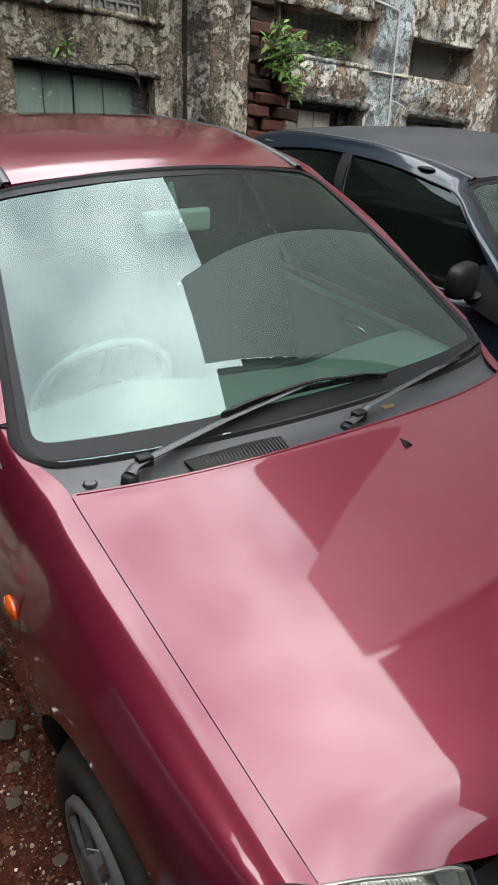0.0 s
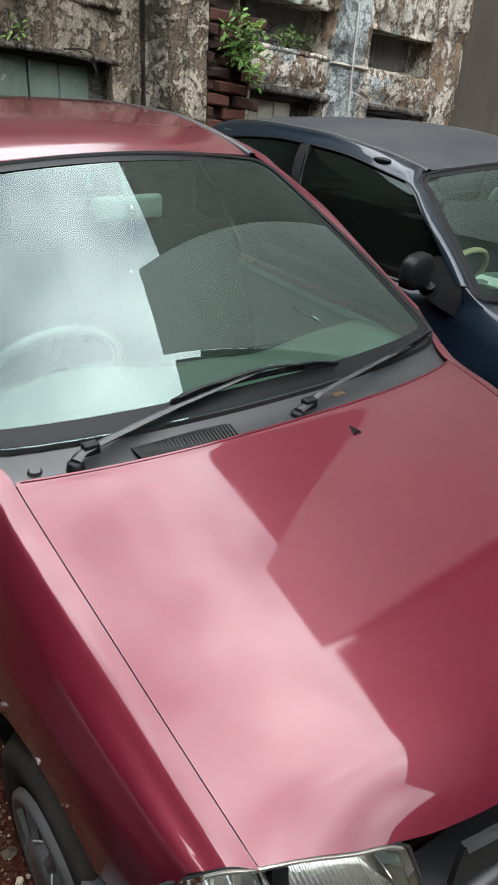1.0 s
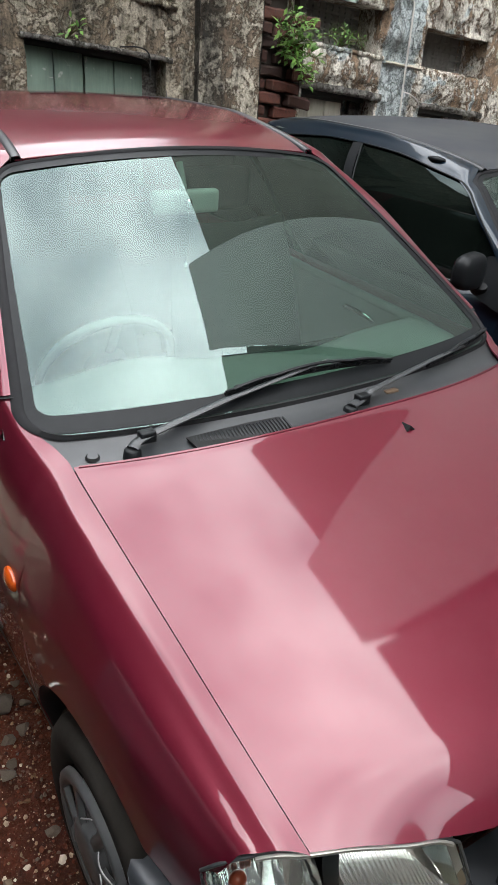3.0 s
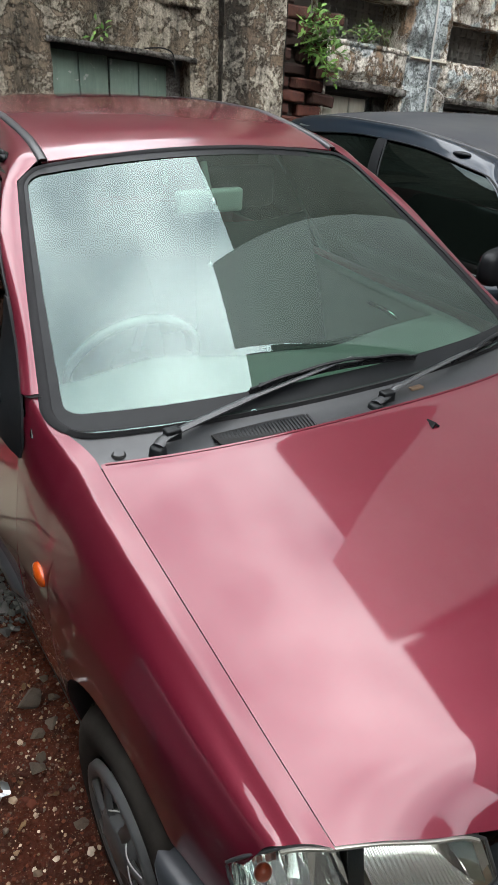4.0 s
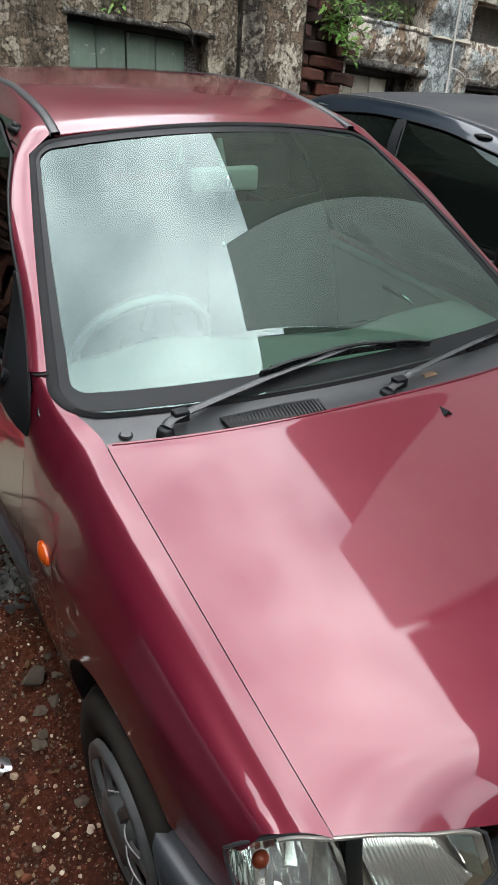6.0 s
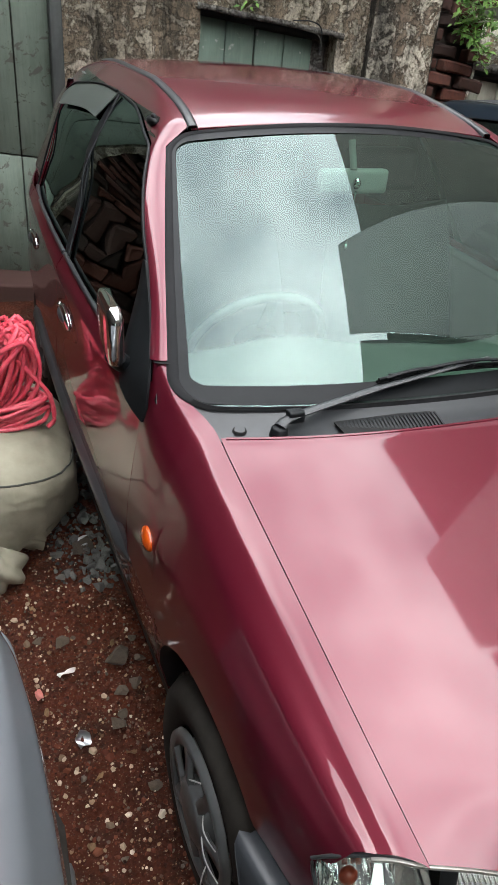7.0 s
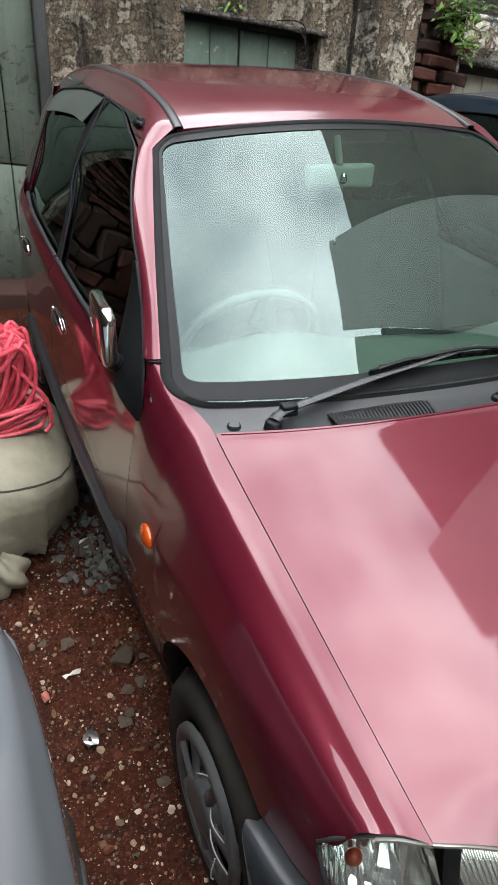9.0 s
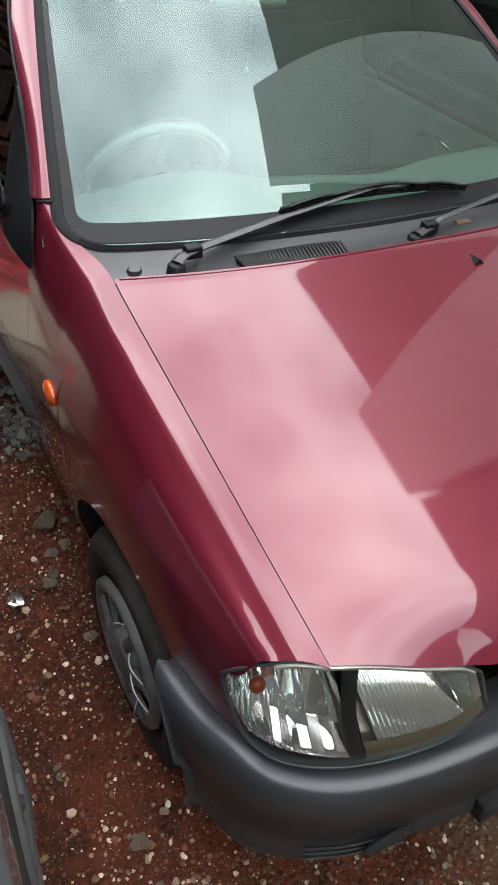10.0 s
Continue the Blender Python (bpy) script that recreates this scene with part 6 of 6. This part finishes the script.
random.seed(21)
DRY = stone_mat("dry_leaf", (0.11, 0.06, 0.028), (0.22, 0.14, 0.07))
for k in range(16):
    x, y = random.uniform(-1.05, -0.72), random.uniform(0.1, 1.75)
    scrap("dry_leaf", x, y, random.uniform(0.012, 0.034), random.uniform(0.008, 0.018), random.uniform(0, 360), DRY, "dry brown leaf scrap on dirt", 0.004)


# ------------------------------------------------------------------ canvas bundle and rope
def canvas_mat():
    m = mat("khaki_canvas", (0.26, 0.235, 0.17), 0.75)
    n = Nodes(m)
    c = n.mix(n.ramp(n.noise(5, 6, 0.65), (0.35, 0.0), (0.7, 1.0)), (0.21, 0.19, 0.135), (0.31, 0.29, 0.215))
    n.set("Base Color", n.mix(n.ramp(n.noise(2.0, 4), (0.5, 0.0), (0.75, 0.5)), c, (0.14, 0.125, 0.09)))
    weave = n.noise(700, 2, 0.5)
    n.bump(n.mix(0.12, n.noise(16, 5, 0.55), weave), 0.45, 0.012)
    return m


CANVAS = canvas_mat()
bundle = thing("canvas_bundle", "khaki canvas bundle tied up on the ground", "bundle")
bm = bmesh.new()
bmesh.ops.create_uvsphere(bm, u_segments=160, v_segments=96, radius=1)


def canvas_point(c):
    """Slumped sack: a smooth top, puckers gathering towards the bottom, tucks at the sides."""
    q = Vector([math.copysign(abs(k) ** 0.72, k) for k in c])
    ang = math.atan2(c.y, c.x)
    low = max(0.0, 0.35 - c.z)
    ph = 2.2 * noise.noise(Vector((math.cos(ang) * 2, math.sin(ang) * 2, 1.5)))
    f = 0.055 * noise.noise(c * 1.7 + Vector((3, 1, 8)))
    f += 0.050 * low * (1 - 2 * abs(math.sin(6.5 * ang + ph + 1.5 * c.z)) ** 0.7)
    f -= 0.035 * max(0, 1 - abs(noise.noise(c * 3.1 + Vector((1, 7, 2)))) / 0.10) * (0.3 + low)
    f += 0.010 * noise.noise(c * 8)
    p = Vector((-1.235 + 0.435 * q.x * (1 + f), 2.145 + 0.405 * q.y * (1 + f), 0.222 + 0.243 * q.z * (1 + f)))
    p.z = max(p.z, 0.004)
    return p


for v in bm.verts:
    v.co = canvas_point(v.co.copy())
part("canvas", bm, CANVAS, bundle)
seam = []
for k in range(40):
    a = lerp(-2.5, 0.35, k / 39)
    d = Vector((math.cos(a), math.sin(a), 0.66 - 0.34 * max(0, math.cos(a)) - 0.10 * max(0, math.sin(a + 0.6)))).normalized()
    seam.append(canvas_point(d) + d * 0.001)
part("seam", tube(seam, 0.0035, 6), mat("dark_seam", (0.05, 0.05, 0.04), 0.9), bundle)
# tied ear of cloth at the foot
ear = sphere(0, 0, 0, 1, 1, 1, 40)
for v in ear.verts:
    c = v.co
    a = math.atan2(c.y, c.x)
    f = 1 + 0.16 * math.sin(5 * a + 4 * c.z) + 0.10 * noise.noise(c * 3)
    v.co = Vector((-1.095 + 0.085 * c.x * f, 1.775 + 0.075 * c.y * f, max(0.003, 0.065 + 0.075 * c.z * f)))
part("tied_ear", ear, CANVAS, bundle)

ROPE = mat("pink_red_rope", (0.62, 0.045, 0.06), 0.38)
_n = Nodes(ROPE)
_n.set("Base Color", _n.mix(_n.ramp(_n.noise(60, 4), (0.4, 0.0), (0.7, 0.6)), (0.60, 0.050, 0.085), (0.78, 0.20, 0.23)))
_n.bump(_n.noise(260, 2), 0.35, 0.002)
rope = thing("red_rope", "coil of shiny pink-red plastic rope on the canvas bundle", "rope")
random.seed(33)
# upright skein: tall loops side by side
for k in range(30):
    cx, cy = -1.045 + random.uniform(-0.05, 0.03), 2.085 + random.uniform(-0.06, 0.06)
    hw, hh = random.uniform(0.035, 0.110), random.uniform(0.135, 0.170)
    lean = random.uniform(0.03, 0.09)
    pts = []
    for j in range(10):
        w = 2 * math.pi * j / 10
        z = math.cos(w)
        pts.append((cx + hw * math.sin(w) * (1 - 0.35 * z) + lean * z + random.uniform(-.006, .006), cy + 0.03 * math.sin(w + k) + random.uniform(-.008, .008), 0.595 + hh * z))
    part("strand", tube(pts + [pts[0]], 0.0078, 7, 48), ROPE, rope)
# turns laid round its foot
for k in range(12):
    hw, hd = random.uniform(0.12, 0.165), random.uniform(0.055, 0.085)
    zc = 0.448 + 0.0055 * k
    pts = [(-1.045 + hw * math.cos(w) + random.uniform(-.006, .006), 2.055 + hd * math.sin(w), zc + 0.012 * math.sin(2 * w + k) + 0.02 * math.cos(w)) for w in [2 * math.pi * j / 9 for j in range(9)]]
    part("strand", tube(pts + [pts[0]], 0.0078, 7, 40), ROPE, rope)
part("loose_end", tube([(-0.975, 2.05, 0.66), (-0.925, 2.03, 0.60), (-0.885, 2.02, 0.54), (-0.876, 2.01, 0.46), (-0.90, 2.00, 0.435)], 0.0078, 7, 26), ROPE, rope)
part("loose_end", tube([(-1.12, 1.98, 0.475), (-1.20, 1.90, 0.470), (-1.27, 1.80, 0.420), (-1.30, 1.735, 0.30), (-1.31, 1.69, 0.10), (-1.32, 1.55, 0.012)], 0.0065, 7, 40), ROPE, rope)

# ------------------------------------------------------------------ bricks of the niche, last
brick_meshes = []
for k in range(5):
    bb = box(-0.115, 0.115, -0.045, 0.045, -0.034, 0.034, 0.010, 1)
    bmesh.ops.subdivide_edges(bb, edges=[e for e in bb.edges if e.calc_length() > 0.05], cuts=1)
    for v in bb.verts:
        v.co += Vector((noise.noise(v.co * 14 + Vector((k, 0, 0))), noise.noise(v.co * 14 + Vector((0, k, 5))), noise.noise(v.co * 14 + Vector((9, 0, k))))) * 0.014
    me = bpy.data.meshes.new("brick")
    bb.to_mesh(me)
    bb.free()
    me.materials.append(BRICK)
    brick_meshes.append(me)
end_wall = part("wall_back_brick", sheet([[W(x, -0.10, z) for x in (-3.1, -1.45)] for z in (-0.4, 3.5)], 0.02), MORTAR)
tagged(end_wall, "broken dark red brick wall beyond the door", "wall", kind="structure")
random.seed(15)
for row in range(26):
    for k in range(8):
        x = -2.98 + 0.205 * k + (0.1 if row % 2 else 0.0)
        if random.random() < 0.10 or x > -1.50:
            continue
        b = new("brick", brick_meshes[random.randrange(5)])
        b.parent = end_wall
        p = W(x + random.uniform(-.015, .015), -0.06 + random.uniform(-0.05, 0.045), 0.25 + 0.102 * row)
        b.matrix_world = Matrix.LocRotScale(p, Euler((random.uniform(-.07, .07), random.uniform(-.05, .05) + 0.09, random.uniform(-.12, .12))), (random.uniform(0.70, 0.86), 1.2, random.uniform(1.0, 1.35)))
random.seed(5)
z = 0.85
row = 0
while z < 2.6:
    off = 0.0 if row % 2 else 0.12
    for x in (1.74 + off, 1.985 + off):
        if x > 2.13 or random.random() < 0.06:
            continue
        b = new("brick", brick_meshes[random.randrange(5)])
        b.parent = niche
        p = W(x + random.uniform(-.012, .012), -0.055 + random.uniform(-0.03, 0.035), z)
        b.matrix_world = Matrix.LocRotScale(p, Euler((random.uniform(-.05, .05), random.uniform(-.06, .06) + 0.09, random.uniform(-.08, .08))), (random.uniform(0.72, 1.0), 1, random.uniform(0.85, 1.1)))
    z += 0.082
    row += 1
